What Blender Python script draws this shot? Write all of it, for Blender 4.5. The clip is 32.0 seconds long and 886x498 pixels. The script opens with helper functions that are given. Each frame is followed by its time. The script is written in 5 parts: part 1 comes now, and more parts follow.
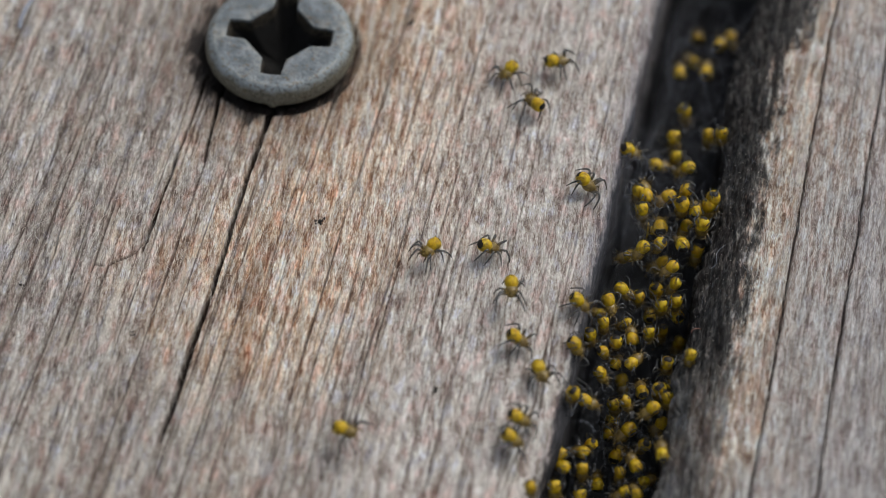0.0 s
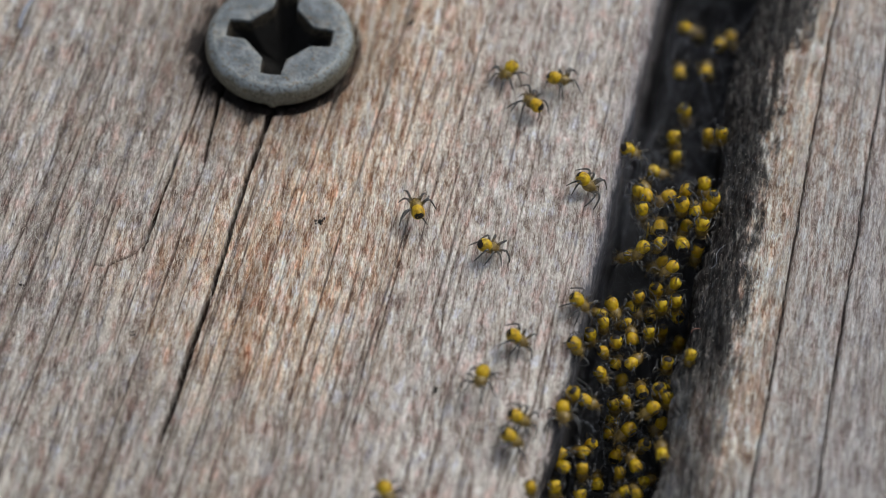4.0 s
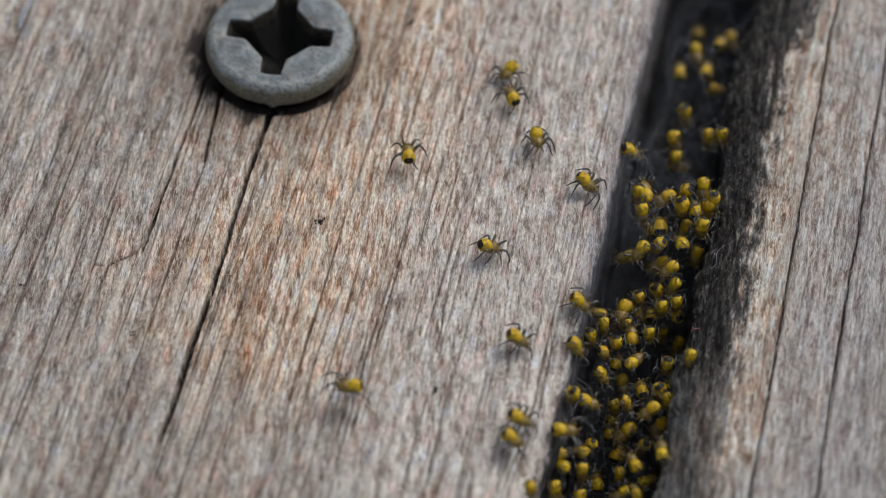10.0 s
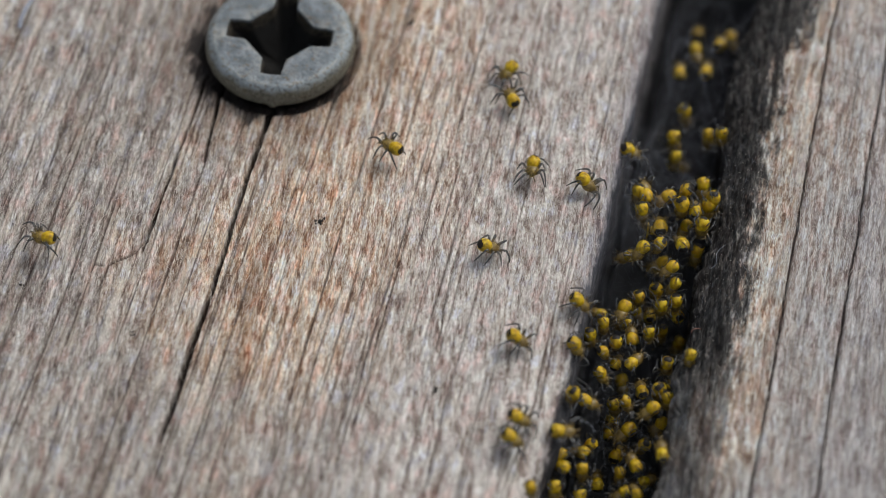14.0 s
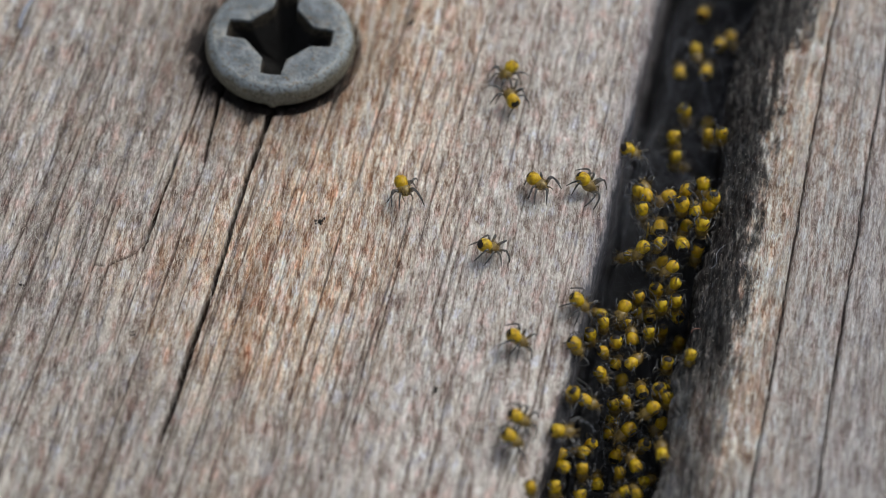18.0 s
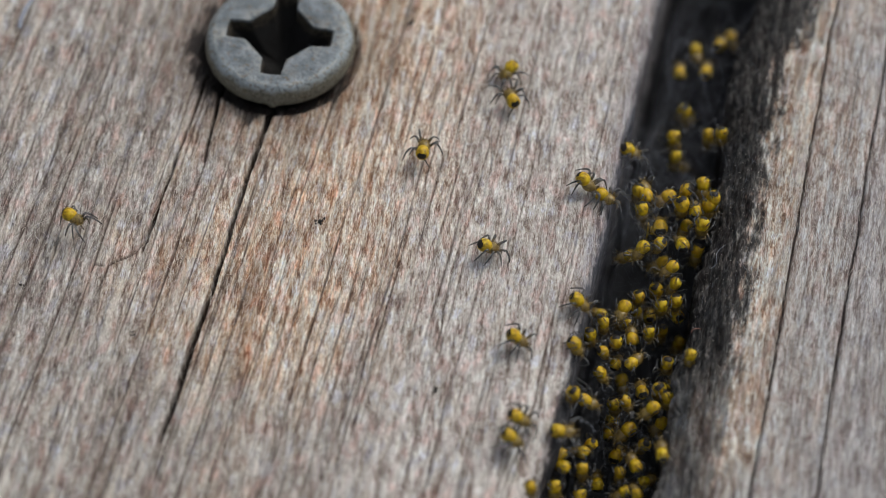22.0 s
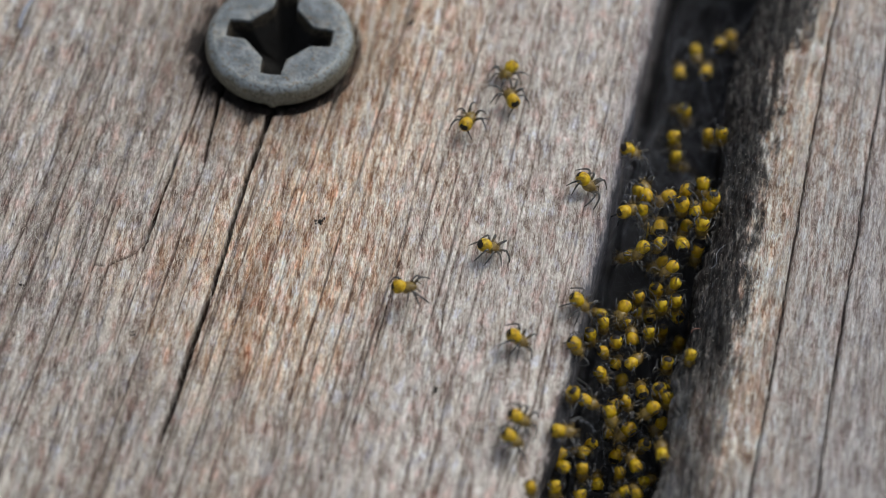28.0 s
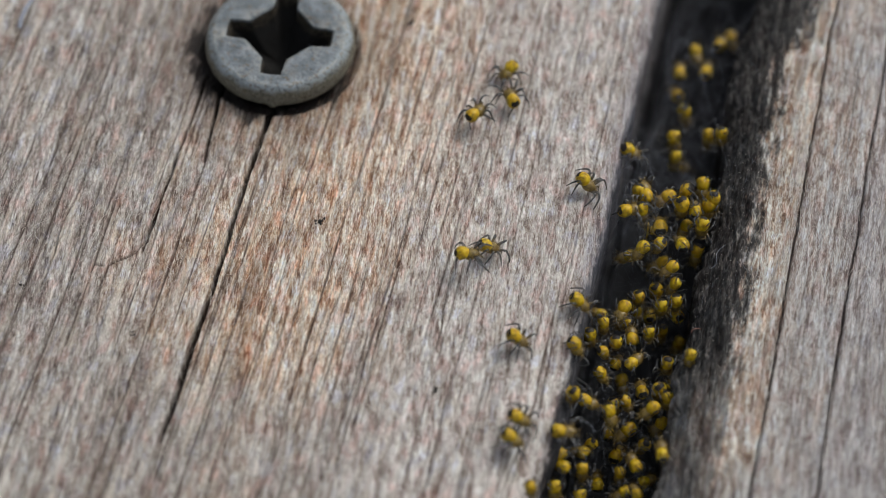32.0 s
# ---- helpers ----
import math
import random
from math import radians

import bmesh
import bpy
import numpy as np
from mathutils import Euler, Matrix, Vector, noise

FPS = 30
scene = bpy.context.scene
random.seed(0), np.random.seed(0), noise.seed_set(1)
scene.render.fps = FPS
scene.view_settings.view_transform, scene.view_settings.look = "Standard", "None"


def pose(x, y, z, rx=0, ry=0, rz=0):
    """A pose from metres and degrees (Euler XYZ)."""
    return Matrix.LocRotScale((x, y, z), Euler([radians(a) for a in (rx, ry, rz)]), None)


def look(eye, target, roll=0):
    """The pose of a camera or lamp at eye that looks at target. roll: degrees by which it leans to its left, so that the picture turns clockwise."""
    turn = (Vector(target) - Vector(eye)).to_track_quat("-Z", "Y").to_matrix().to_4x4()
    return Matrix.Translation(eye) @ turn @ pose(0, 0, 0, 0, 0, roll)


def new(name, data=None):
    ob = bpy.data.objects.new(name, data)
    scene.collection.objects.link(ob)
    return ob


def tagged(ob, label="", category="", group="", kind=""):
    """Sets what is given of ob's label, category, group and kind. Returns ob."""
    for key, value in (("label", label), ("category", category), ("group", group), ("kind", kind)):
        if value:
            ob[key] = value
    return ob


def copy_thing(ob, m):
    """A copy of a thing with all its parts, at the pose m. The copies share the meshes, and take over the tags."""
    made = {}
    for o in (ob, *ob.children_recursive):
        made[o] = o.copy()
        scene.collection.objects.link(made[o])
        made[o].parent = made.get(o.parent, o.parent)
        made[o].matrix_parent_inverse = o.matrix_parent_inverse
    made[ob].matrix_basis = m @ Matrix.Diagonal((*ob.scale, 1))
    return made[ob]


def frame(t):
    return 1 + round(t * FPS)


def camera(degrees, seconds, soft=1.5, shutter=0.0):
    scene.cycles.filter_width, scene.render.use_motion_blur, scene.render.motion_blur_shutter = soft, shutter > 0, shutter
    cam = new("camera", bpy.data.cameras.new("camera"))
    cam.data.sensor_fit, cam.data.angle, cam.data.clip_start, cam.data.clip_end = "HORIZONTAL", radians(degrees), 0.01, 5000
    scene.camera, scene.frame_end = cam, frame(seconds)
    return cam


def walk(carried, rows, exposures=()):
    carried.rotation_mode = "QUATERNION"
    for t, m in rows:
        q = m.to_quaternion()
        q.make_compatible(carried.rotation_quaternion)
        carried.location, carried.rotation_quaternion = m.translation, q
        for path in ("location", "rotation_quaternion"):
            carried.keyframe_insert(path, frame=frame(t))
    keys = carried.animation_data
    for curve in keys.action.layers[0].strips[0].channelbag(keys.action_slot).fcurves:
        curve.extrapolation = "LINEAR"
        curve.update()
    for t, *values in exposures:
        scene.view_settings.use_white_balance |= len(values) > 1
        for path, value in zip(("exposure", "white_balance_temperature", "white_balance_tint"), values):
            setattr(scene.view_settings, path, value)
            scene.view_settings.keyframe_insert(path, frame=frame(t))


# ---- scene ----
# All sizes below are in millimetres; MM turns them into metres.
MM = 0.001

# ---------------------------------------------------------------- camera
EYE = (0.0, -81.479 * MM, 116.364 * MM)
cam = camera(20.0, 32.0, soft=0.8)
cam.data.dof.use_dof = True
cam.data.dof.focus_distance = 142.55 * MM
cam.data.dof.aperture_fstop = 24.0
STAND = look(EYE, (0, 0, 0))
walk(cam, [(0, STAND), (32, STAND)], exposures=[
    (0, 0.16), (4, 0.16), (6, 0.09), (7.5, 0.15), (10, 0.16), (11, 0.23), (12.5, 0.27), (14, 0.24), (17, 0.19), (22, 0.20), (28, 0.21), (32, 0.21)])

# ---------------------------------------------------------------- daylight
SUN_AZ, SUN_EL = 48.0, 50.0          # degrees from +y towards +x, and above the horizon
world = bpy.data.worlds.new("overcast_sky")
scene.world = world
world.use_nodes = True
wn, wl = world.node_tree.nodes, world.node_tree.links
sky = wn.new("ShaderNodeTexSky")
sky.sky_type = "NISHITA"
sky.sun_disc = False
sky.sun_elevation, sky.sun_rotation = radians(SUN_EL), radians(SUN_AZ)
sky.air_density, sky.dust_density, sky.ozone_density = 1.0, 3.0, 0.6
cloud = wn.new("ShaderNodeHueSaturation")      # a closed cloud cover takes most of the blue away
cloud.inputs["Saturation"].default_value = 0.35
wl.new(sky.outputs[0], cloud.inputs["Color"])
wl.new(cloud.outputs[0], wn["Background"].inputs["Color"])
wn["Background"].inputs["Strength"].default_value = 0.10
sun_data = bpy.data.lights.new("sun", "SUN")
sun_data.energy, sun_data.angle, sun_data.color = 1.3, radians(28), (1.0, 0.96, 0.9)
sun = new("sun", sun_data)
_a, _e = radians(SUN_AZ), radians(SUN_EL)
sun.matrix_world = look((math.sin(_a) * math.cos(_e), math.cos(_a) * math.cos(_e), math.sin(_e)), (0, 0, 0))


# ---------------------------------------------------------------- materials
class Nodes:
    """Short hand for building one node material."""

    def __init__(self, name):
        self.mat = bpy.data.materials.new(name)
        self.mat.use_nodes = True
        self.t = self.mat.node_tree
        self.bsdf = self.t.nodes["Principled BSDF"]

    def put(self, socket, v):
        if isinstance(v, bpy.types.NodeSocket):
            self.t.links.new(v, socket)
        elif isinstance(v, (tuple, list)) and len(v) == 3 and socket.type == "RGBA":
            socket.default_value = (*v, 1)
        else:
            socket.default_value = v

    def set(self, **kw):
        for k, v in kw.items():
            self.put(self.bsdf.inputs[k.replace("_", " ")], v)
        return self

    def coords(self, scale, turn=0.0):
        """Object coordinates in mm times scale, after a turn (degrees) about z."""
        source = self.t.nodes.new("ShaderNodeTexCoord").outputs["Object"]
        if turn:
            r = self.t.nodes.new("ShaderNodeMapping")
            r.inputs["Rotation"].default_value = (0, 0, radians(turn))
            self.t.links.new(source, r.inputs["Vector"])
            source = r.outputs[0]
        m = self.t.nodes.new("ShaderNodeMapping")
        m.inputs["Scale"].default_value = [s * 1000 for s in scale]
        self.t.links.new(source, m.inputs["Vector"])
        return m.outputs[0]

    def noise(self, vec, detail=3.0, rough=0.55, distortion=0.0, scale=1.0):
        n = self.t.nodes.new("ShaderNodeTexNoise")
        self.t.links.new(vec, n.inputs["Vector"])
        for k, v in (("Scale", scale), ("Detail", detail), ("Roughness", rough), ("Distortion", distortion)):
            n.inputs[k].default_value = v
        return n.outputs[0]

    def cells(self, vec):
        """A random value for each small cell."""
        n = self.t.nodes.new("ShaderNodeTexVoronoi")
        self.t.links.new(vec, n.inputs["Vector"])
        n.inputs["Scale"].default_value = 1.0
        s = self.t.nodes.new("ShaderNodeSeparateColor")
        self.t.links.new(n.outputs["Color"], s.inputs[0])
        return s.outputs[0]

    def math(self, op, a, b=0.0, clamp=False):
        n = self.t.nodes.new("ShaderNodeMath")
        n.operation, n.use_clamp = op, clamp
        self.put(n.inputs[0], a), self.put(n.inputs[1], b)
        return n.outputs[0]

    def ramp(self, fac, *stops):
        n = self.t.nodes.new("ShaderNodeValToRGB")
        e = n.color_ramp.elements
        while len(e) < len(stops):
            e.new(0.5)
        for el, (p, c) in zip(e, stops):
            el.position = p
            el.color = (*c, 1) if isinstance(c, tuple) else (c, c, c, 1)
        self.t.links.new(fac, n.inputs[0])
        return n.outputs[0]

    def span(self, v, lo, hi):
        n = self.t.nodes.new("ShaderNodeMapRange")
        n.interpolation_type = "SMOOTHSTEP"
        self.put(n.inputs[0], v)
        n.inputs[1].default_value, n.inputs[2].default_value = lo, hi
        return n.outputs[0]

    def mix(self, fac, a, b, kind="MIX"):
        n = self.t.nodes.new("ShaderNodeMix")
        n.data_type, n.blend_type = "RGBA", kind
        self.put(n.inputs[0], fac), self.put(n.inputs[6], a), self.put(n.inputs[7], b)
        return n.outputs[2]

    def axis(self, i):
        c = self.t.nodes.new("ShaderNodeTexCoord")
        s = self.t.nodes.new("ShaderNodeSeparateXYZ")
        self.t.links.new(c.outputs["Object"], s.inputs[0])
        return self.math("MULTIPLY", s.outputs[i], 1000.0)

    def attr(self, name):
        n = self.t.nodes.new("ShaderNodeAttribute")
        n.attribute_name = name
        return n.outputs["Fac"]

    def rand(self):
        return self.t.nodes.new("ShaderNodeObjectInfo").outputs["Random"]

    def bump(self, height, dist, strength=1.0):
        n = self.t.nodes.new("ShaderNodeBump")
        n.inputs["Distance"].default_value = dist * MM
        n.inputs["Strength"].default_value = strength
        self.t.links.new(height, n.inputs["Height"])
        self.t.links.new(n.outputs[0], self.bsdf.inputs["Normal"])
        return self


def wood_material(name, edge_dark_from, edge_dark_to, edge_dark_lean, edge_dark_rough, screw_stain_shade, turn):
    """Weathered softwood: pale and brown flecks lying at a small angle (turn) to the growth lines, dark latewood lines, grey bleaching, a blackened edge."""
    m = Nodes(name)
    fleck = m.noise(m.coords((2.5, 0.50, 1.0), turn), 3, 0.55, 0.1)
    thread = m.noise(m.coords((5.4, 1.0, 2.0), turn), 3, 0.6, 0.15)
    micro = m.noise(m.coords((15.0, 3.2, 6.0), turn), 3, 0.66, 0.15)
    hair = m.noise(m.coords((30.0, 3.0, 8.0), turn + 3.0), 2, 0.6)
    rows = m.noise(m.coords((2.4, 0.09, 0.4)), 3, 0.6)
    streak = m.noise(m.coords((1.15, 0.12, 0.3)), 4, 0.6, 0.2)
    blotch = m.noise(m.coords((0.085, 0.055, 0.1)), 3, 0.55)
    patch = m.noise(m.coords((0.42, 0.20, 0.2)), 4, 0.6)
    hue = m.noise(m.coords((2.0, 0.42, 0.5), turn), 4, 0.65, 0.1)
    speck = m.noise(m.coords((7.0, 5.0, 5.0)), 3, 0.6)
    tone = m.math("ADD", m.math("ADD", m.math("MULTIPLY", fleck, 0.19), m.math("MULTIPLY", thread, 0.24)), m.math("ADD", m.math("ADD", m.math("MULTIPLY", micro, 0.23), m.math("MULTIPLY", hair, 0.20)), m.math("MULTIPLY", rows, 0.14)))
    # bundles of broken fibres, each with a tone of its own
    bundle = m.math("ADD", m.math("MULTIPLY", m.cells(m.coords((3.6, 0.75, 0.9), turn)), 0.06), m.math("MULTIPLY", m.cells(m.coords((8.0, 1.6, 2.0), turn)), 0.055))
    tone = m.math("ADD", m.math("MULTIPLY", m.math("ADD", tone, m.math("SUBTRACT", bundle, 0.065)), 1.06), -0.027)
    warm = m.ramp(tone, (0.395, (0.155, 0.085, 0.055)), (0.445, (0.34, 0.212, 0.142)), (0.495, (0.60, 0.475, 0.375)), (0.55, (0.87, 0.79, 0.70)), (0.61, (0.93, 0.90, 0.85)))
    grey = m.ramp(tone, (0.395, (0.105, 0.088, 0.080)), (0.445, (0.232, 0.205, 0.192)), (0.495, (0.362, 0.335, 0.320)), (0.555, (0.54, 0.51, 0.49)), (0.63, (0.76, 0.75, 0.74)))
    u, v = m.axis(0), m.axis(1)
    # bleached towards both sides of the board, still brown in a long patch below the screw
    off = m.math("ABSOLUTE", m.math("ADD", u, 7.2)) if screw_stain_shade else m.math("MULTIPLY", m.math("ABSOLUTE", m.math("ADD", u, -17.0)), 1.6)
    bleach = m.math("ADD", m.math("ADD", m.math("MULTIPLY", off, 0.085), m.math("MULTIPLY", m.span(v, -5.0, -17.0), 0.7)), m.math("MULTIPLY", blotch, 1.3))
    bleach = m.math("ADD", bleach, m.math("MULTIPLY", patch, 1.1))
    grey_part = m.math("MULTIPLY", m.span(bleach, 1.40, 2.15), 0.94)
    live = m.math("SUBTRACT", 1.0, m.math("MULTIPLY", grey_part, 0.75))      # how much brown the wood has kept
    col = m.mix(grey_part, warm, grey)
    col = m.mix(m.math("MULTIPLY", m.math("MULTIPLY", m.span(streak, 0.53, 0.68), 0.45), live), col, (0.40, 0.24, 0.15))
    col = m.mix(m.math("MULTIPLY", m.span(streak, 0.47, 0.34), 0.5), col, (0.72, 0.65, 0.57))
    col = m.mix(live, col, m.ramp(hue, (0.34, (1.0, 0.77, 0.63)), (0.45, (1.0, 0.96, 0.91)), (0.54, (0.96, 1.0, 1.03)), (0.68, (0.80, 0.87, 0.95))), "MULTIPLY")
    band = m.noise(m.coords((0.55, 0.018, 0.2)), 4, 0.6)
    col = m.mix(1.0, col, m.ramp(band, (0.34, (0.70, 0.665, 0.64)), (0.48, (0.98, 0.97, 0.96)), (0.66, (1.10, 1.10, 1.10))), "MULTIPLY")
    # dark latewood lines, and the shade painted into the cracks
    grain = m.attr("grain")
    col = m.mix(m.math("MULTIPLY", grain, 0.85), col, (0.075, 0.052, 0.042))
    col = m.mix(m.math("MULTIPLY", m.span(speck, 0.66, 0.74), 0.5), col, (0.12, 0.10, 0.09))
    if screw_stain_shade:      # sun and rain have bleached the strip along the gap
        pale = m.ramp(tone, (0.395, (0.18, 0.130, 0.112)), (0.445, (0.37, 0.303, 0.270)), (0.495, (0.60, 0.555, 0.53)), (0.555, (0.82, 0.79, 0.765)), (0.63, (0.92, 0.915, 0.91)))
        pale = m.mix(m.math("MULTIPLY", grain, 0.5), pale, (0.075, 0.052, 0.042))
        col = m.mix(m.math("MULTIPLY", m.span(m.math("ADD", u, m.math("MULTIPLY", patch, 5.0)), -5.0, 5.0), 0.62), col, pale)
    # fine mottling across the fibres, and a whitish bloom of bleached fuzz
    mottle = m.noise(m.coords((4.6, 3.6, 4.0)), 4, 0.65)
    col = m.mix(1.0, col, m.ramp(mottle, (0.34, (0.76, 0.74, 0.73)), (0.5, (1.0, 1.0, 1.0)), (0.66, (1.16, 1.17, 1.18))), "MULTIPLY")
    # algae green, brick red and bluish grey spots
    spot = m.noise(m.coords((1.3, 0.62, 0.6)), 4, 0.6)
    col = m.mix(1.0, col, m.ramp(spot, (0.35, (1.04, 0.88, 0.85)), (0.45, (1.0, 0.99, 0.99)), (0.55, (0.98, 1.01, 0.965)), (0.64, (0.94, 1.0, 1.12))), "MULTIPLY")
    bloom = m.span(m.noise(m.coords((0.75, 0.42, 0.5)), 5, 0.65), 0.56, 0.72)
    col = m.mix(m.math("MULTIPLY", bloom, 0.38), col, (0.60, 0.61, 0.64))
    if not screw_stain_shade:      # the second board: brown along its edge, then two strips weathered to a lilac grey
        strip = m.math("ADD", m.math("ADD", m.math("MULTIPLY", m.span(u, 19.2, 19.5), 0.30), m.math("MULTIPLY", m.span(u, 22.6, 22.9), 0.20)), 0.15)
        lilac = m.ramp(tone, (0.395, (0.155, 0.128, 0.122)), (0.445, (0.26, 0.222, 0.214)), (0.495, (0.355, 0.332, 0.332)), (0.555, (0.50, 0.48, 0.485)), (0.63, (0.72, 0.72, 0.73)))
        lilac = m.mix(m.math("MULTIPLY", grain, 0.6), lilac, (0.075, 0.06, 0.055))
        col = m.mix(strip, m.mix(1.0, col, (0.925, 1.0, 1.065), "MULTIPLY"), lilac)
    # black mildew on the right edge; on the left the gap's shade, painted in
    spread = m.math("MULTIPLY", m.span(v, 17.5, 21.5), 0.0 if screw_stain_shade else -1.5)      # a larger patch at the far end
    edge = m.span(m.math("ADD", m.math("ADD", u, spread), m.math("ADD", m.math("MULTIPLY", v, edge_dark_lean), m.math("MULTIPLY", m.math("SUBTRACT", m.noise(m.coords((1.7, 0.5, 0.6), turn), 7, 0.75), 0.5), edge_dark_rough))), edge_dark_from, edge_dark_to)
    if screw_stain_shade:      # the worn arris is painted lilac grey, as it turns into shade
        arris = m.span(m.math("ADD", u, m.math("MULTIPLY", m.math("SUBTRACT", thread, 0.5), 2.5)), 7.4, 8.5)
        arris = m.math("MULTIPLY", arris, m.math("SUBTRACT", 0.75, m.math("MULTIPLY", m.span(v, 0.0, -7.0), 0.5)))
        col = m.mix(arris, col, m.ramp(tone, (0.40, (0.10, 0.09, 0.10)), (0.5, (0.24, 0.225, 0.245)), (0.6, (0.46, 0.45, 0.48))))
        mould_shade = m.ramp(thread, (0.40, (0.030, 0.034, 0.043)), (0.52, (0.060, 0.064, 0.080)), (0.65, (0.13, 0.132, 0.15)))
        mould_shade = m.mix(m.math("MULTIPLY", m.span(m.math("ADD", v, m.math("MULTIPLY", patch, 6.0)), 5.0, -3.0), 0.7), mould_shade, (0.014, 0.015, 0.018))      # painted blacker at the near end, where the gap is in deeper shade
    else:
        mould_shade = m.ramp(tone, (0.43, (0.005, 0.006, 0.007)), (0.50, (0.017, 0.019, 0.021)), (0.55, (0.050, 0.048, 0.047)), (0.62, (0.17, 0.145, 0.125)))
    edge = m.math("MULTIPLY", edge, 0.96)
    if not screw_stain_shade:      # the blackening is weaker towards the near end
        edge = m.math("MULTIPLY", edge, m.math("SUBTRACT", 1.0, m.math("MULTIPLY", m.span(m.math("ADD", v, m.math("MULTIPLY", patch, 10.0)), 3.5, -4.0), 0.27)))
    col = m.mix(edge, col, mould_shade)
    if screw_stain_shade:
        du, dv = m.math("ADD", u, 12.7), m.math("ADD", v, -11.7)
        r = m.math("SQRT", m.math("ADD", m.math("MULTIPLY", du, du), m.math("MULTIPLY", dv, dv)))
        r = m.math("ADD", r, m.math("MULTIPLY", m.math("SUBTRACT", patch, 0.5), 2.4))
        col = m.mix(m.math("MULTIPLY", m.span(r, 9.5, 4.8), 0.45), col, (0.15, 0.10, 0.07))
        # iron black crept along the grain, plus the head's shade painted on one side
        creep = m.math("MULTIPLY", m.math("SUBTRACT", m.noise(m.coords((1.1, 0.45, 0.5)), 5, 0.65), 0.5), 5.0)
        r = m.math("ADD", m.math("ADD", r, creep), m.math("MULTIPLY", du, 0.10))
        col = m.mix(m.math("MULTIPLY", m.span(r, 5.6, 4.3), 0.93), col, (0.016, 0.014, 0.014))
    m.set(Base_Color=col, Roughness=0.82, Specular_IOR_Level=0.25)
    m.bump(tone, 0.25 if screw_stain_shade else 0.29, 1.0)
    return m.mat


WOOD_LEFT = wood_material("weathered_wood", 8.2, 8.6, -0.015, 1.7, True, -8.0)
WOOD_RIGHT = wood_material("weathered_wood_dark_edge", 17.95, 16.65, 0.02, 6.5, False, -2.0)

_m = Nodes("galvanised_steel")
_n = _m.noise(_m.coords((1.1, 1.1, 1.1)), 5, 0.6)
_f = _m.noise(_m.coords((5, 5, 5)), 4, 0.65)
_c = _m.ramp(_n, (0.35, (0.110, 0.130, 0.146)), (0.5, (0.158, 0.186, 0.208)), (0.66, (0.222, 0.256, 0.282)))
_c = _m.mix(_m.math("MULTIPLY", _m.span(_f, 0.60, 0.72), 0.6), _c, (0.32, 0.34, 0.35))
_c = _m.mix(_m.math("MULTIPLY", _m.span(_f, 0.42, 0.32), 0.75), _c, (0.075, 0.065, 0.05))
_x, _y = _m.axis(0), _m.axis(1)
_RECESS = _m.math("MULTIPLY", _m.span(_m.math("SQRT", _m.math("ADD", _m.math("MULTIPLY", _x, _x), _m.math("MULTIPLY", _y, _y))), 3.6, 3.25), 0.97)
_RADIUS = _m.math("SQRT", _m.math("ADD", _m.math("MULTIPLY", _x, _x), _m.math("MULTIPLY", _y, _y)))
_BEVEL_LIGHT = _m.math("MULTIPLY", _m.span(_m.math("ADD", _RADIUS, _m.math("MULTIPLY", _n, 0.5)), 3.85, 4.2), _m.span(_f, 0.36, 0.50))
_c = _m.mix(_m.math("MULTIPLY", _BEVEL_LIGHT, 0.5), _c, (0.33, 0.38, 0.40))      # sky highlight painted in patches on the rim's zinc edge
_LIP = _m.math("MULTIPLY", _m.math("MULTIPLY", _m.span(_m.axis(2), 1.52, 1.58), _m.span(_m.axis(2), 1.612, 1.585)), _m.span(_m.noise(_m.coords((2.2, 2.2, 2.2)), 3, 0.6), 0.42, 0.58))
_c = _m.mix(_m.math("MULTIPLY", _LIP, 0.55), _c, (0.34, 0.33, 0.29))      # worn edge of the cross and the highlight along it, painted paler
_c = _m.mix(_m.math("MULTIPLY", _m.span(_m.noise(_m.coords((3.2, 3.2, 3.2)), 3, 0.6), 0.56, 0.66), 0.65), _c, (0.15, 0.105, 0.06))      # rust freckles
# yellowish corrosion low on the rim; in the recess, dirt with shade painted in
_z = _m.axis(2)
_c = _m.mix(_m.math("MULTIPLY", _m.span(_m.math("ADD", _z, _m.math("MULTIPLY", _n, 0.8)), 1.95, 1.45), 0.85), _c, _m.ramp(_f, (0.38, (0.085, 0.075, 0.050)), (0.5, (0.135, 0.122, 0.080)), (0.66, (0.185, 0.175, 0.125))))
_c = _m.mix(_m.math("MULTIPLY", _m.span(_m.math("ADD", _z, _m.math("MULTIPLY", _n, 0.6)), 1.84, 1.60), _RECESS), _c, _m.ramp(_f, (0.42, (0.012, 0.011, 0.009)), (0.6, (0.085, 0.068, 0.046))))
_c = _m.mix(_m.math("MULTIPLY", _m.span(_z, 1.25, 0.45), _RECESS), _c, (0.022, 0.022, 0.022))      # bottom of the cross painted near-black, imitating its shade
_RECESS_DULL = _m.math("MULTIPLY", _m.span(_z, 1.3, 0.6), _RECESS)      # takes the gloss off the painted shade in the cross
_m.set(Base_Color=_c, Metallic=_m.math("MULTIPLY", _m.span(_z, 0.7, 1.3), 0.3), Roughness=_m.math("MAXIMUM", _m.ramp(_n, (0.3, 0.55), (0.7, 0.36)), _RECESS_DULL),
       Specular_IOR_Level=_m.math("MULTIPLY", _m.math("SUBTRACT", 1.0, _RECESS_DULL), 0.4))
STEEL = _m.bump(_m.math("ADD", _n, _f), 0.13, 0.8).mat

# near-black for what closes the gap below, with its shade in the colour
_m = Nodes("gap_dark")
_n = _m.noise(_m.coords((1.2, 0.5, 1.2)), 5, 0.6)
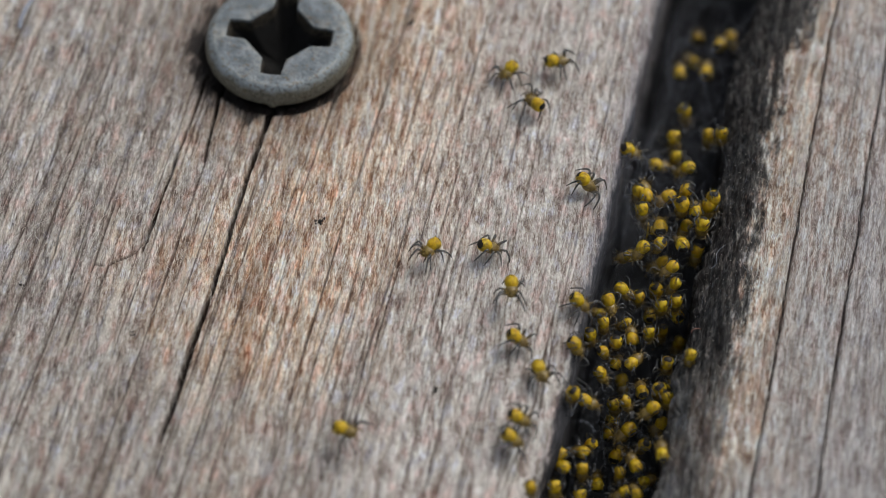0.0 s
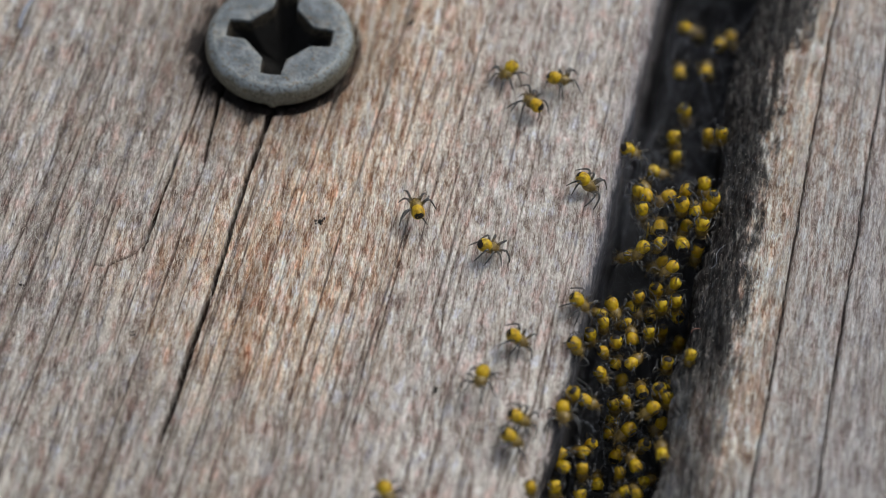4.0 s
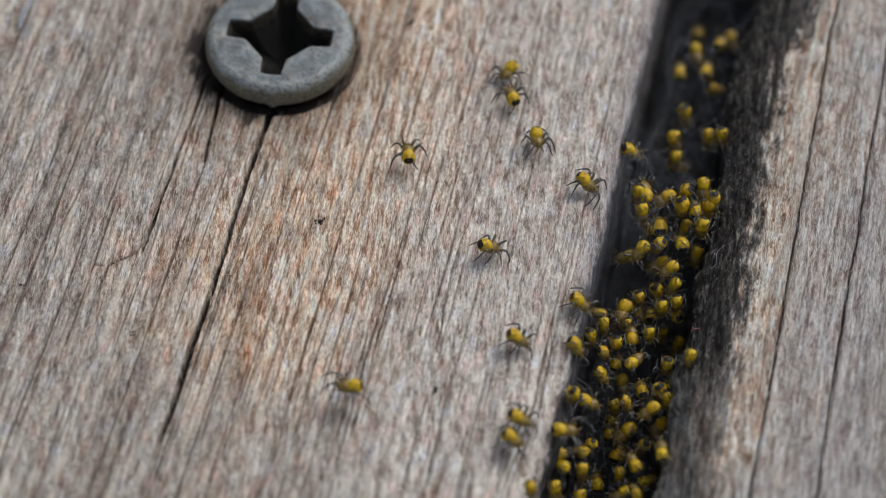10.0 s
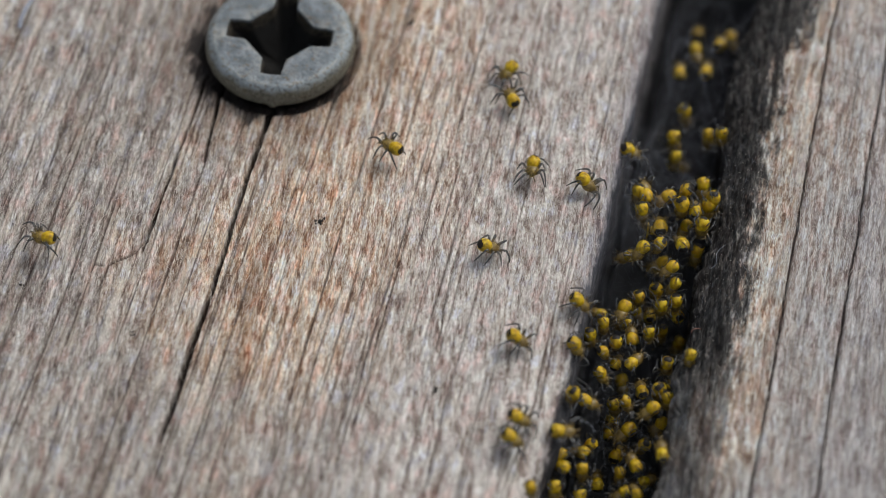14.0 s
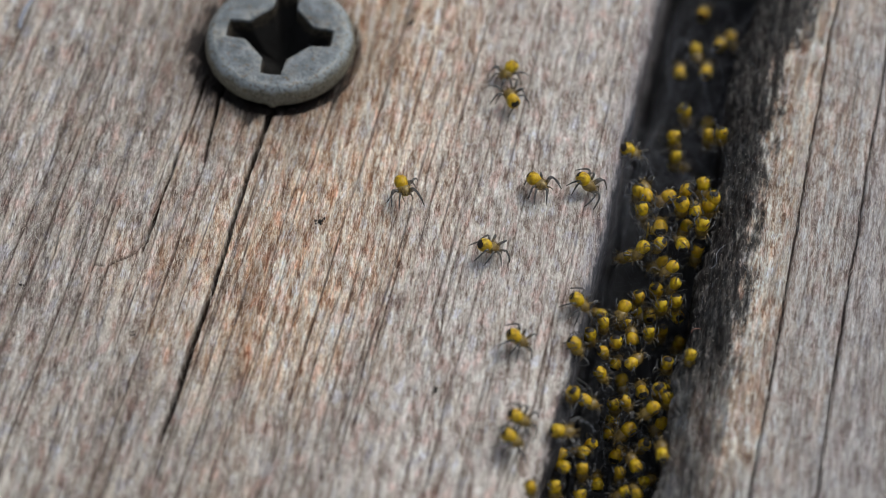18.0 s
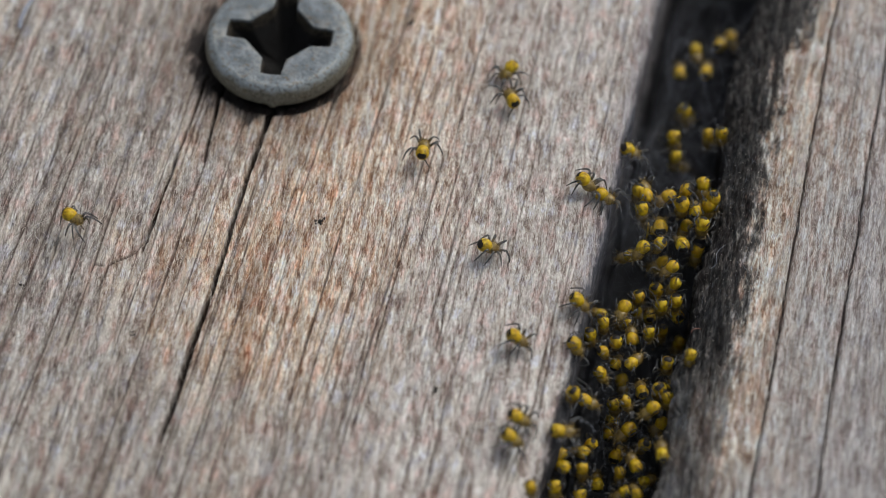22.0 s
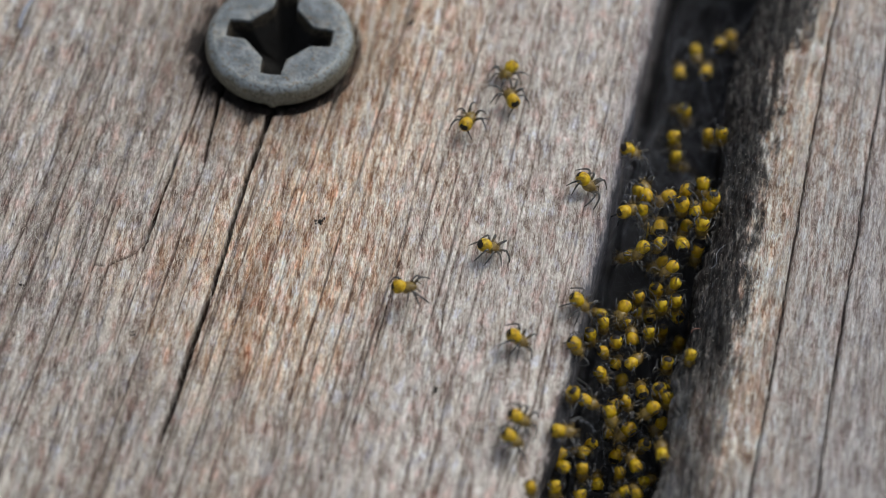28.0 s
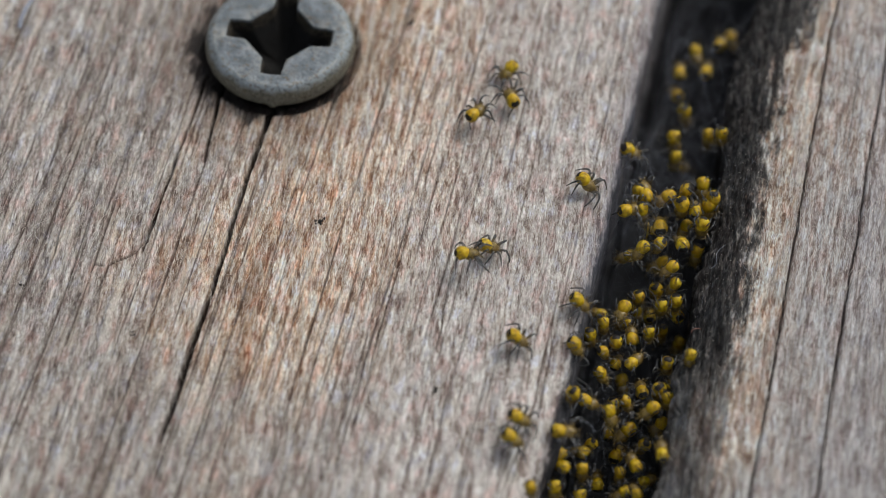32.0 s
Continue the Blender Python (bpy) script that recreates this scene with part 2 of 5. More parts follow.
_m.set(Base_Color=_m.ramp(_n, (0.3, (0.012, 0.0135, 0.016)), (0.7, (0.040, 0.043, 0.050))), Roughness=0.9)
GAP_DARK = _m.bump(_n, 0.5).mat

_m = Nodes("soil")
_n = _m.noise(_m.coords((0.15, 0.15, 0.15)), 6, 0.65)
_m.set(Base_Color=_m.ramp(_n, (0.3, (0.03, 0.022, 0.015)), (0.7, (0.11, 0.085, 0.06))), Roughness=0.95)
SOIL = _m.bump(_n, 3.0).mat

_m = Nodes("yellow_abdomen")
_n = _m.noise(_m.coords((4.5, 4.5, 4.5)), 4, 0.65)
_c = _m.ramp(_n, (0.34, (0.20, 0.125, 0.006)), (0.44, (0.46, 0.305, 0.008)), (0.55, (0.60, 0.425, 0.012)), (0.72, (0.70, 0.545, 0.04)))
_c = _m.mix(_m.math("MULTIPLY", _m.rand(), 0.5), _c, (0.47, 0.27, 0.010))
# olive mottling, densest on the flanks and strengthened to imitate their shading
_f = _m.math("ADD", _m.noise(_m.coords((2.6, 2.6, 2.6)), 4, 0.65), _m.math("MULTIPLY", _m.math("ABSOLUTE", _m.axis(1)), 0.42))
_c = _m.mix(_m.math("MULTIPLY", _m.span(_f, 0.58, 0.74), 0.75), _c, (0.19, 0.135, 0.02))
_m.set(Base_Color=_c, Roughness=0.45, Specular_IOR_Level=0.3, Subsurface_Weight=0.25, Subsurface_Radius=(1.0, 0.6, 0.1), Subsurface_Scale=0.15 * MM)
YELLOW = _m.mat

_m = Nodes("black_marking")
_m.set(Base_Color=_m.ramp(_m.noise(_m.coords((8, 8, 8)), 2), (0.3, (0.006, 0.0055, 0.005)), (0.7, (0.02, 0.016, 0.012))), Roughness=0.5, Specular_IOR_Level=0.25)
BLACK = _m.mat

_m = Nodes("amber_head")
_n = _m.noise(_m.coords((7, 7, 7)), 4, 0.7)
_c = _m.ramp(_n, (0.36, (0.07, 0.045, 0.012)), (0.48, (0.19, 0.130, 0.028)), (0.62, (0.30, 0.212, 0.045)), (0.8, (0.47, 0.36, 0.12)))
_m.set(Base_Color=_m.mix(_m.math("MULTIPLY", _m.rand(), 0.5), _c, (0.11, 0.07, 0.022)), Roughness=0.4, Subsurface_Weight=0.2,
       Subsurface_Radius=(1.0, 0.7, 0.3), Subsurface_Scale=0.12 * MM)
AMBER = _m.mat

_m = Nodes("translucent_leg")
_c3 = _m.t.nodes.new("ShaderNodeTexCoord")
_ln = _m.t.nodes.new("ShaderNodeVectorMath")
_ln.operation = "LENGTH"
_m.t.links.new(_c3.outputs["Object"], _ln.inputs[0])
_d = _m.math("MULTIPLY", _ln.outputs["Value"], 1000.0)
_m.set(Base_Color=_m.ramp(_d, (0.05, (0.27, 0.185, 0.055)), (0.32, (0.20, 0.15, 0.075)), (0.42, (0.070, 0.062, 0.052)), (0.58, (0.135, 0.138, 0.140)), (0.70, (0.075, 0.078, 0.082)), (0.85, (0.12, 0.126, 0.134)), (1.0, (0.06, 0.062, 0.066))),
       Roughness=0.22, Specular_IOR_Level=0.6, Alpha=0.68)
LEG = _m.mat

_m = Nodes("spider_silk")
_m.set(Base_Color=(0.52, 0.57, 0.68), Roughness=0.35, Alpha=0.36)
SILK = _m.mat
_m = Nodes("bleached_fibre")
_m.set(Base_Color=_m.ramp(_m.noise(_m.coords((0.5, 0.5, 0.5))), (0.3, (0.45, 0.38, 0.32)), (0.7, (0.75, 0.71, 0.66))), Roughness=0.7)
FIBRE = _m.mat
_m = Nodes("red_husk")
_m.set(Base_Color=_m.ramp(_m.noise(_m.coords((4, 4, 4))), (0.3, (0.07, 0.028, 0.018)), (0.7, (0.20, 0.085, 0.055))), Roughness=0.5)
HUSK = _m.mat
_m = Nodes("dark_grit")
_m.set(Base_Color=_m.ramp(_m.noise(_m.coords((6, 6, 6))), (0.3, (0.012, 0.011, 0.010)), (0.7, (0.05, 0.045, 0.04))), Roughness=0.8)
GRIT = _m.mat


# ---------------------------------------------------------------- the boards
def lattice(i, j, seed):
    h = np.sin(i * 127.1 + j * 311.7 + seed * 74.7) * 43758.5453
    return h - np.floor(h)


def value_noise(x, y, seed):
    """Smooth noise from 0 to 1 on arrays."""
    i, j = np.floor(x), np.floor(y)
    f, g = x - i, y - j
    f, g = f * f * (3 - 2 * f), g * g * (3 - 2 * g)
    a = lattice(i, j, seed) * (1 - f) + lattice(i + 1, j, seed) * f
    b = lattice(i, j + 1, seed) * (1 - f) + lattice(i + 1, j + 1, seed) * f
    return a * (1 - g) + b * g


def smooth(x, lo, hi):
    t = np.clip((x - lo) / (hi - lo), 0, 1)
    return t * t * (3 - 2 * t)


def crack(u, v, centre, width, depth, start, end, seed, sway=0.12):
    """Depth of one split along the grain."""
    c = centre + sway * (value_noise(v * 0.35, v * 0 + 3, seed) - 0.5) * 2 + 0.05 * (value_noise(v * 1.6, v * 0, seed + 1) - 0.5)
    taper = smooth(v, start - 0.1, start + 2.5) * (1 - smooth(v, end - 2.0, end + 0.1))
    w = width * (0.45 + 0.55 * taper) * (0.8 + 0.4 * value_noise(v * 0.5, v * 0, seed + 2))
    return depth * taper * (1 - smooth(np.abs(u - c), w * 0.7, w))


def weathered_relief(u, v, seed, gain):
    """Height in mm of the eroded grain, and how much dark latewood shows."""
    bend = u + 0.7 * (value_noise(u * 0.1, v * 0.045, seed + 9) - 0.5) + 0.07 * (value_noise(u * 0.5, v * 0.2, seed + 10) - 0.5)
    h = 0.22 * (value_noise(u * 0.18, v * 0.06, seed) - 0.5)
    h = h + 0.11 * (value_noise(bend * 1.9, v * 0.13, seed + 1) - 0.5)
    h = h + 0.075 * (value_noise(bend * 5.5, v * 0.3, seed + 2) - 0.5)
    h = h + 0.05 * (value_noise(bend * 11.0, v * 0.75, seed + 3) - 0.5)
    # latewood lines at uneven distances, broken along their length
    def lines(freq, width, wander, length, share, k):
        x = bend * freq + wander * (value_noise(bend * 0.3, v * 0.12, seed + k) - 0.5)
        best = np.zeros_like(u)
        for o in (-1, 0, 1):
            cell = np.floor(x) + o
            at = cell + 0.15 + 0.7 * lattice(cell, cell * 0, seed + k + 1)
            d = np.abs(x - at) / freq
            on = value_noise(v * length + 97.0 * lattice(cell, cell * 0, seed + k + 2), cell * 3.0, seed + k + 3)
            w = width * (0.5 + 1.0 * value_noise(v * 0.6, cell * 5.0, seed + k + 4))
            best = np.maximum(best, (1 - smooth(d, w * 0.4, w)) * smooth(on, 1 - share, 1.25 - share))
        return best

    dark = np.maximum(lines(0.62, 0.085, 0.15, 0.08, 0.55, 40), 0.85 * lines(1.25, 0.07, 0.25, 0.13, 0.58, 50))
    dark = np.maximum(dark, 0.42 * lines(3.2, 0.055, 0.5, 0.42, 0.45, 60))
    dark = dark * gain
    return h - 0.17 * dark, dark


def build_board(name, label, material, us, shape, seed, gain):
    """A board as one fine sheet, with its edges and underside. shape(u, v, h) bends the sheet's height."""
    near = np.arange(-24.0, 25.5, 0.15)
    vs = np.concatenate([np.linspace(-600, -25, 60), near, np.linspace(26.5, 600, 60)])
    U, V = np.meshgrid(us, vs)
    h, dark = weathered_relief(U, V, seed, gain)
    h, dark, U2 = shape(U, V, h, dark)
    nv, nu = U.shape
    co = np.stack([U2, V, h], -1).reshape(-1, 3) * MM
    idx = np.arange(nv * nu).reshape(nv, nu)
    quads = np.stack([idx[:-1, :-1], idx[:-1, 1:], idx[1:, 1:], idx[1:, :-1]], -1).reshape(-1, 4)
    # skirt down to the underside
    ring = np.concatenate([idx[0, :], idx[1:, -1], idx[-1, -2::-1], idx[-2:0:-1, 0]])
    low = co[ring].copy()
    low[:, 2] = -20 * MM
    base = len(co)
    k = np.arange(len(ring))
    k2 = (k + 1) % len(ring)
    skirt = np.stack([ring[k], base + k, base + k2, ring[k2]], -1)
    co = np.concatenate([co, low])
    faces = np.concatenate([quads, skirt]).tolist()
    faces.append((base + np.arange(len(ring)))[::-1].tolist())
    me = bpy.data.meshes.new(name)
    me.from_pydata(co.tolist(), [], faces)
    a = me.attributes.new("grain", "FLOAT", "POINT")
    a.data.foreach_set("value", np.concatenate([dark.ravel(), np.zeros(len(ring))]).astype(np.float32))
    me.polygons.foreach_set("use_smooth", np.ones(len(me.polygons), bool))
    me.materials.append(material)
    ob = new(name, me)
    ob.matrix_world = pose(0, 0, 0, 0, 0, -12.6)
    return tagged(ob, label, "board", kind="structure")


SCREW_U, SCREW_V = -12.61, 11.9


def left_shape(u, v, h, dark):
    c = crack(u, v, -12.08, 0.20, 2.8, -16.0, 9.0, 31, 0.07)
    c = np.maximum(c, crack(u, v, -16.52 + 0.012 * v, 0.15, 2.2, -4.3, 9.6, 41, 0.05))
    c = np.maximum(c, crack(u, v, -14.55 - 0.1 * v, 0.15, 2.2, 2.6, 10.5, 51, 0.03))
    c = np.maximum(c, crack(u, v, -5.1, 0.07, 0.3, -15.0, -3.0, 61, 0.2))
    c = np.maximum(c, crack(u, v, -2.2, 0.06, 0.3, -14.0, 2.0, 71, 0.2))
    c = np.maximum(c, crack(u, v, 0.9, 0.06, 0.25, -8.0, 9.0, 81, 0.2))
    c = np.maximum(c, crack(u, v, -21.5, 0.08, 0.4, -9.0, 6.0, 91, 0.2))
    c = np.maximum(c, crack(u, v, -8.6, 0.06, 0.3, -17.0, -6.0, 95, 0.2))
    hook = np.zeros_like(u)
    for (u0, v0), (u1, v1) in (((-16.42, -3.1), (-17.0, -4.2)), ((-17.0, -4.2), (-18.15, -5.15)), ((-18.15, -5.15), (-18.2, -6.6)), ((-18.15, -5.15), (-18.9, -5.3))):
        f = np.clip(((u - u0) * (u1 - u0) + (v - v0) * (v1 - v0)) / ((u1 - u0) ** 2 + (v1 - v0) ** 2), 0, 1)
        off = np.hypot(u - u0 - f * (u1 - u0), v - v0 - f * (v1 - v0)) + 0.05 * (value_noise(u * 4, v * 4, 77) - 0.5)
        hook = np.maximum(hook, 1 - smooth(off, 0.045, 0.10))
    r = np.hypot(u - SCREW_U, v - SCREW_V)
    sink = -0.6 * (1 - smooth(r, 4.3, 4.95)) - 2.5 * (1 - smooth(r, 3.2, 3.9))      # the countersunk hole under the head
    # worn, rounded arris along the gap, then the sawn side
    d = np.clip((u - 7.75) / 1.0, 0, 1)
    worn = -1.0 * (1 - np.sqrt(np.clip(1 - d * d, 0, 1))) + 0.25 * d * (value_noise(u * 3, v * 0.4, 5) - 0.5)
    worn = worn - 0.9 * smooth(u, 5.2, 8.6) ** 1.5 * smooth(-v, 1.0, 9.0)
    # crack insides and the hook also get a dark colour, imitating their shade
    return h + worn - c + sink - 0.15 * hook, np.maximum(np.maximum(dark * (1 - 0.4 * d), 0.95 * hook), 1.2 * smooth(c, 0.05, 0.8)), u + 0.25 * d * (value_noise(v * 0.5, v * 0, 6) - 0.5) - 0.75 * smooth(-v, 8.5, 14.5) * smooth(u, 3.0, 8.75)


def right_shape(u, v, h, dark):
    c = crack(u, v, 19.35, 0.07, 0.45, -22.0, 30.0, 33, 0.09)
    c = np.maximum(c, crack(u, v, 22.75, 0.07, 0.45, -22.0, 30.0, 43, 0.09))
    h = h + 0.10 * smooth(u, 19.3, 19.5) + 0.08 * smooth(u, 22.7, 22.9)
    # the arris is split away: a ragged slope that runs down into the gap
    d = np.clip((17.0 - u) / 2.7, 0, 1)
    rag = (value_noise(u * 2.2, v * 0.5, 7) - 0.5) + 0.6 * (value_noise(u * 6, v * 1.6, 8) - 0.5)
    rag = rag + 0.5 * (value_noise(u * 13, v * 5, 18) - 0.5)
    slope = -1.7 * d ** 1.8 + 0.5 * smooth(d, 0.0, 0.3) * rag
    # the two splits are darkened in colour as well, like shaded clefts
    return h + slope - c, np.maximum(dark, smooth(c, 0.05, 0.45) * 0.72), u + smooth(d, 0.55, 1.0) * (0.8 * (value_noise(v * 0.5, v * 0, 9) - 0.5) + 0.35 * (value_noise(v * 2.3, v * 0, 19) - 0.5))


left_us = np.concatenate([np.linspace(-86.0, -32.0, 22), np.arange(-31.6, -16.8, 0.06), np.arange(-16.8, -11.6, 0.035), np.arange(-11.58, 7.75, 0.06), 7.75 + 1.0 * np.sin(np.linspace(0, math.pi / 2, 26))])
right_us = np.concatenate([np.linspace(14.3, 17.0, 60)[:-1], np.arange(17.0, 29.0, 0.06), np.linspace(29.6, 109.0, 26)])
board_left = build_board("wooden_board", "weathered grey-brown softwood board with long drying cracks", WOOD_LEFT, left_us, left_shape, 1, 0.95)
board_right = build_board("wooden_board", "weathered grey board with a blackened, split edge", WOOD_RIGHT, right_us, right_shape, 20, 0.32)


def block(name, x0, x1, y0, y1, z0, z1, material):
    bm = bmesh.new()
    bmesh.ops.create_cube(bm, size=1.0)
    bmesh.ops.scale(bm, vec=((x1 - x0) * MM, (y1 - y0) * MM, (z1 - z0) * MM), verts=bm.verts)
    bmesh.ops.translate(bm, vec=((x0 + x1) / 2 * MM, (y0 + y1) / 2 * MM, (z0 + z1) / 2 * MM), verts=bm.verts)
    me = bpy.data.meshes.new(name)
    bm.to_mesh(me)
    bm.free()
    me.materials.append(material)
    return new(name, me)


# near-black sheet added under the gap; the deep shade is in its colour
def gap_floor():
    us, vs = np.linspace(6.0, 17.5, 40), np.linspace(-600, 600, 600)
    U, V = np.meshgrid(us, vs)
    Z = -15.0 + 1.3 * (value_noise(U * 0.5, V * 0.3, 14) - 0.5) + 0.8 * (value_noise(U * 1.7, V * 1.3, 15) - 0.5)
    co = np.stack([U, V, Z], -1).reshape(-1, 3) * MM
    idx = np.arange(U.size).reshape(U.shape)
    q = np.stack([idx[:-1, :-1], idx[:-1, 1:], idx[1:, 1:], idx[1:, :-1]], -1).reshape(-1, 4)
    me = bpy.data.meshes.new("gap_floor")
    me.from_pydata(co.tolist(), [], q.tolist())
    me.materials.append(GAP_DARK)
    ob = new("gap_floor", me)
    ob.matrix_world = pose(0, 0, 0, 0, 0, -12.6)
    return tagged(ob, "near-black sheet added to darken the gap between the two boards", "dirt", kind="structure")


gap_floor()
# unseen joist added beneath, in the same near-black
joist = block("joist", -90, 112, -40, 40, -65, -20, GAP_DARK)
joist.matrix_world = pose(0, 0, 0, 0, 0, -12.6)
tagged(joist, "near-black timber joist added unseen under the two boards", "beam", kind="structure")
ground = block("ground", -400000, 400000, -400000, 400000, -400, -65, SOIL)
tagged(ground, "dark bare soil under the boards", "ground", kind="structure")


# ---------------------------------------------------------------- the screw
def part(name, bm, material, parent, label="", smooth_faces=True):
    me = bpy.data.meshes.new(name)
    bm.to_mesh(me)
    bm.free()
    me.materials.append(material)
    if smooth_faces:
        me.polygons.foreach_set("use_smooth", np.ones(len(me.polygons), bool))
    ob = new(name, me)
    ob.parent = parent
    if label:
        ob["label"] = label
    return ob


def screw_recess_outline():
    """Corner points of a cross recess, with the flared inner corners."""
    pts = []
    for k in range(4):
        a = k * math.pi / 2
        for x, y in ((1.34, -1.34), (1.98, -0.72), (3.15, -0.62), (3.2, 0.0), (3.15, 0.62), (1.98, 0.72)):
            pts.append((x * math.cos(a) - y * math.sin(a), x * math.sin(a) + y * math.cos(a)))
    out = []
    for (x0, y0), (x1, y1) in zip(pts, pts[1:] + pts[:1]):
        for s in (0, 0.25, 0.5, 0.75):
            out.append((x0 + (x1 - x0) * s, y0 + (y1 - y0) * s))
    return out


def make_screw():
    root = new("screw")
    bm = bmesh.new()
    outline = screw_recess_outline()
    ang = [math.atan2(y, x) for x, y in outline]

    def loop(points, z):
        return [bm.verts.new((x * MM, y * MM, z * MM)) for x, y in points]

    def round_loop(r, z):
        return loop([(r * math.cos(a), r * math.sin(a)) for a in ang], z)

    def toward(f, z):
        return loop([(x * (1 - f) + 3.86 * math.cos(a) * f, y * (1 - f) + 3.86 * math.sin(a) * f) for (x, y), a in zip(outline, ang)], z)

    def shrunk(s, z):
        return loop([(x * s, y * s) for x, y in outline], z)

    loops = [shrunk(0.30, -1.1), shrunk(0.62, -0.6), shrunk(0.95, 1.0), shrunk(0.985, 1.48), shrunk(0.995, 1.55), toward(0.03, 1.58), toward(0.12, 1.60), toward(0.55, 1.605), round_loop(3.86, 1.60),
             round_loop(3.96, 1.575), round_loop(4.10, 1.50), round_loop(4.26, 1.36), round_loop(4.38, 1.15), round_loop(4.45, 0.85), round_loop(4.46, 0.5), round_loop(4.40, 0.22), round_loop(4.22, 0.0), round_loop(3.4, -0.5), round_loop(1.9, -1.9)]
    for a, b in zip(loops, loops[1:]):
        for i in range(len(a)):
            j = (i + 1) % len(a)
            bm.faces.new((a[i], a[j], b[j], b[i]))
    tip = bm.verts.new((0, 0, -1.5 * MM))
    for i in range(len(loops[0])):
        bm.faces.new((tip, loops[0][(i + 1) % len(ang)], loops[0][i]))
    for v in bm.verts:      # dents and thick uneven zinc
        n = noise.noise(v.co * 700) * 0.03
        v.co += Vector((n, n * 0.5, n)) * MM
        burr = math.exp(-((math.atan2(v.co.y, v.co.x) + 1.50) / 0.05) ** 2) if v.co.z < 0.6 * MM and math.hypot(v.co.x, v.co.y) > 4.2 * MM else 0
        v.co += Vector((0, -0.16 * burr, -0.10 * burr)) * MM
    bmesh.ops.recalc_face_normals(bm, faces=bm.faces)
    head = part("head", bm, STEEL, root, "dull galvanised pan head with a worn cross recess")
    bm = bmesh.new()
    bmesh.ops.create_cone(bm, cap_ends=True, segments=24, radius1=1.5 * MM, radius2=1.9 * MM, depth=16 * MM, matrix=Matrix.Translation((0, 0, -9.9 * MM)))
    part("shank", bm, STEEL, root)
    root.matrix_world = pose(-9.68 * MM, 14.47 * MM, 0.1 * MM, 0, 0, -8.0)
    return tagged(root, "galvanised cross-head screw driven into the weathered board", "screw")


make_screw()


# ---------------------------------------------------------------- spiderlings
ABDOMEN = Vector((-0.28, 0.0, 0.72))


def ellipsoid(bm, centre, radii, seg=18, rings=12, egg=0.0):
    made = bmesh.ops.create_uvsphere(bm, u_segments=seg, v_segments=rings, radius=1.0)["verts"]
    for v in made:
        x, y, z = v.co
        s = 1 + egg * x
        v.co = Vector((centre[0] + x * radii[0], centre[1] + y * radii[1] * s, centre[2] + z * radii[2] * s)) * MM
    return made


def tube(bm, points, radii, sides=6):
    """A tapered limb through the points (mm)."""
    rings = []
    for i, p in enumerate(points):
        p = Vector(p)
        d = (Vector(points[min(i + 1, len(points) - 1)]) - Vector(points[max(i - 1, 0)])).normalized()
        s = d.cross(Vector((0.21, 0.37, 0.9))).normalized()
        t = d.cross(s)
        rings.append([bm.verts.new((p + (s * math.cos(k * 2 * math.pi / sides) + t * math.sin(k * 2 * math.pi / sides)) * radii[i]) * MM) for k in range(sides)])
    for a, b in zip(rings, rings[1:]):
        for k in range(sides):
            bm.faces.new((a[k], a[(k + 1) % sides], b[(k + 1) % sides], b[k]))
    bm.faces.new(rings[0][::-1])
    bm.faces.new(rings[-1])


STRETCHED = ((0.0, 0.0), (0.12, 0.10), (0.30, 0.30), (0.44, 0.37), (0.56, 0.32), (0.72, 0.12), (0.86, -0.14), (0.95, -0.36), (1.0, -0.46))
FOLDED = ((0.0, 0.0), (0.16, 0.14), (0.42, 0.34), (0.62, 0.38), (0.76, 0.28), (0.82, 0.08), (0.78, -0.14), (0.66, -0.32), (0.52, -0.42))


def leg_mesh(parent, hip, azimuth, reach, lift, drop, rng, name="leg", thick=1.0, shape=STRETCHED, sway=0.22):
    """One leg of seven short pieces: hip, knee above the body, foot. It hangs on its hip."""
    bm = bmesh.new()
    a = radians(azimuth)
    out = Vector((math.cos(a), math.sin(a), 0))
    bend = Vector((-math.sin(a), math.cos(a), 0)) * rng.uniform(-sway, sway)
    pts = []
    for f, z in shape:
        zz = z * lift if z > 0 else z / 0.46 * drop
        pts.append(out * f * reach + bend * math.sin(f * math.pi) + Vector((0, 0, zz)))
    tube(bm, pts, [r * thick for r in (0.055, 0.060, 0.058, 0.054, 0.048, 0.043, 0.034, 0.026, 0.012)])
    # sparse bristles
    for k in range(10):
        i = rng.randrange(2, 8)
        p = pts[i].lerp(pts[i - 1], rng.random())
        d = Vector((rng.uniform(-1, 1), rng.uniform(-1, 1), rng.uniform(-0.4, 1))).normalized() * 0.13
        q = p + d + out * 0.05
        w = d.cross(out).normalized() * 0.008
        bm.faces.new([bm.verts.new(x * MM) for x in (p - w, p + w, q)])
    ob = part(name, bm, LEG, parent)
    ob.location = Vector(hip) * MM
    return ob


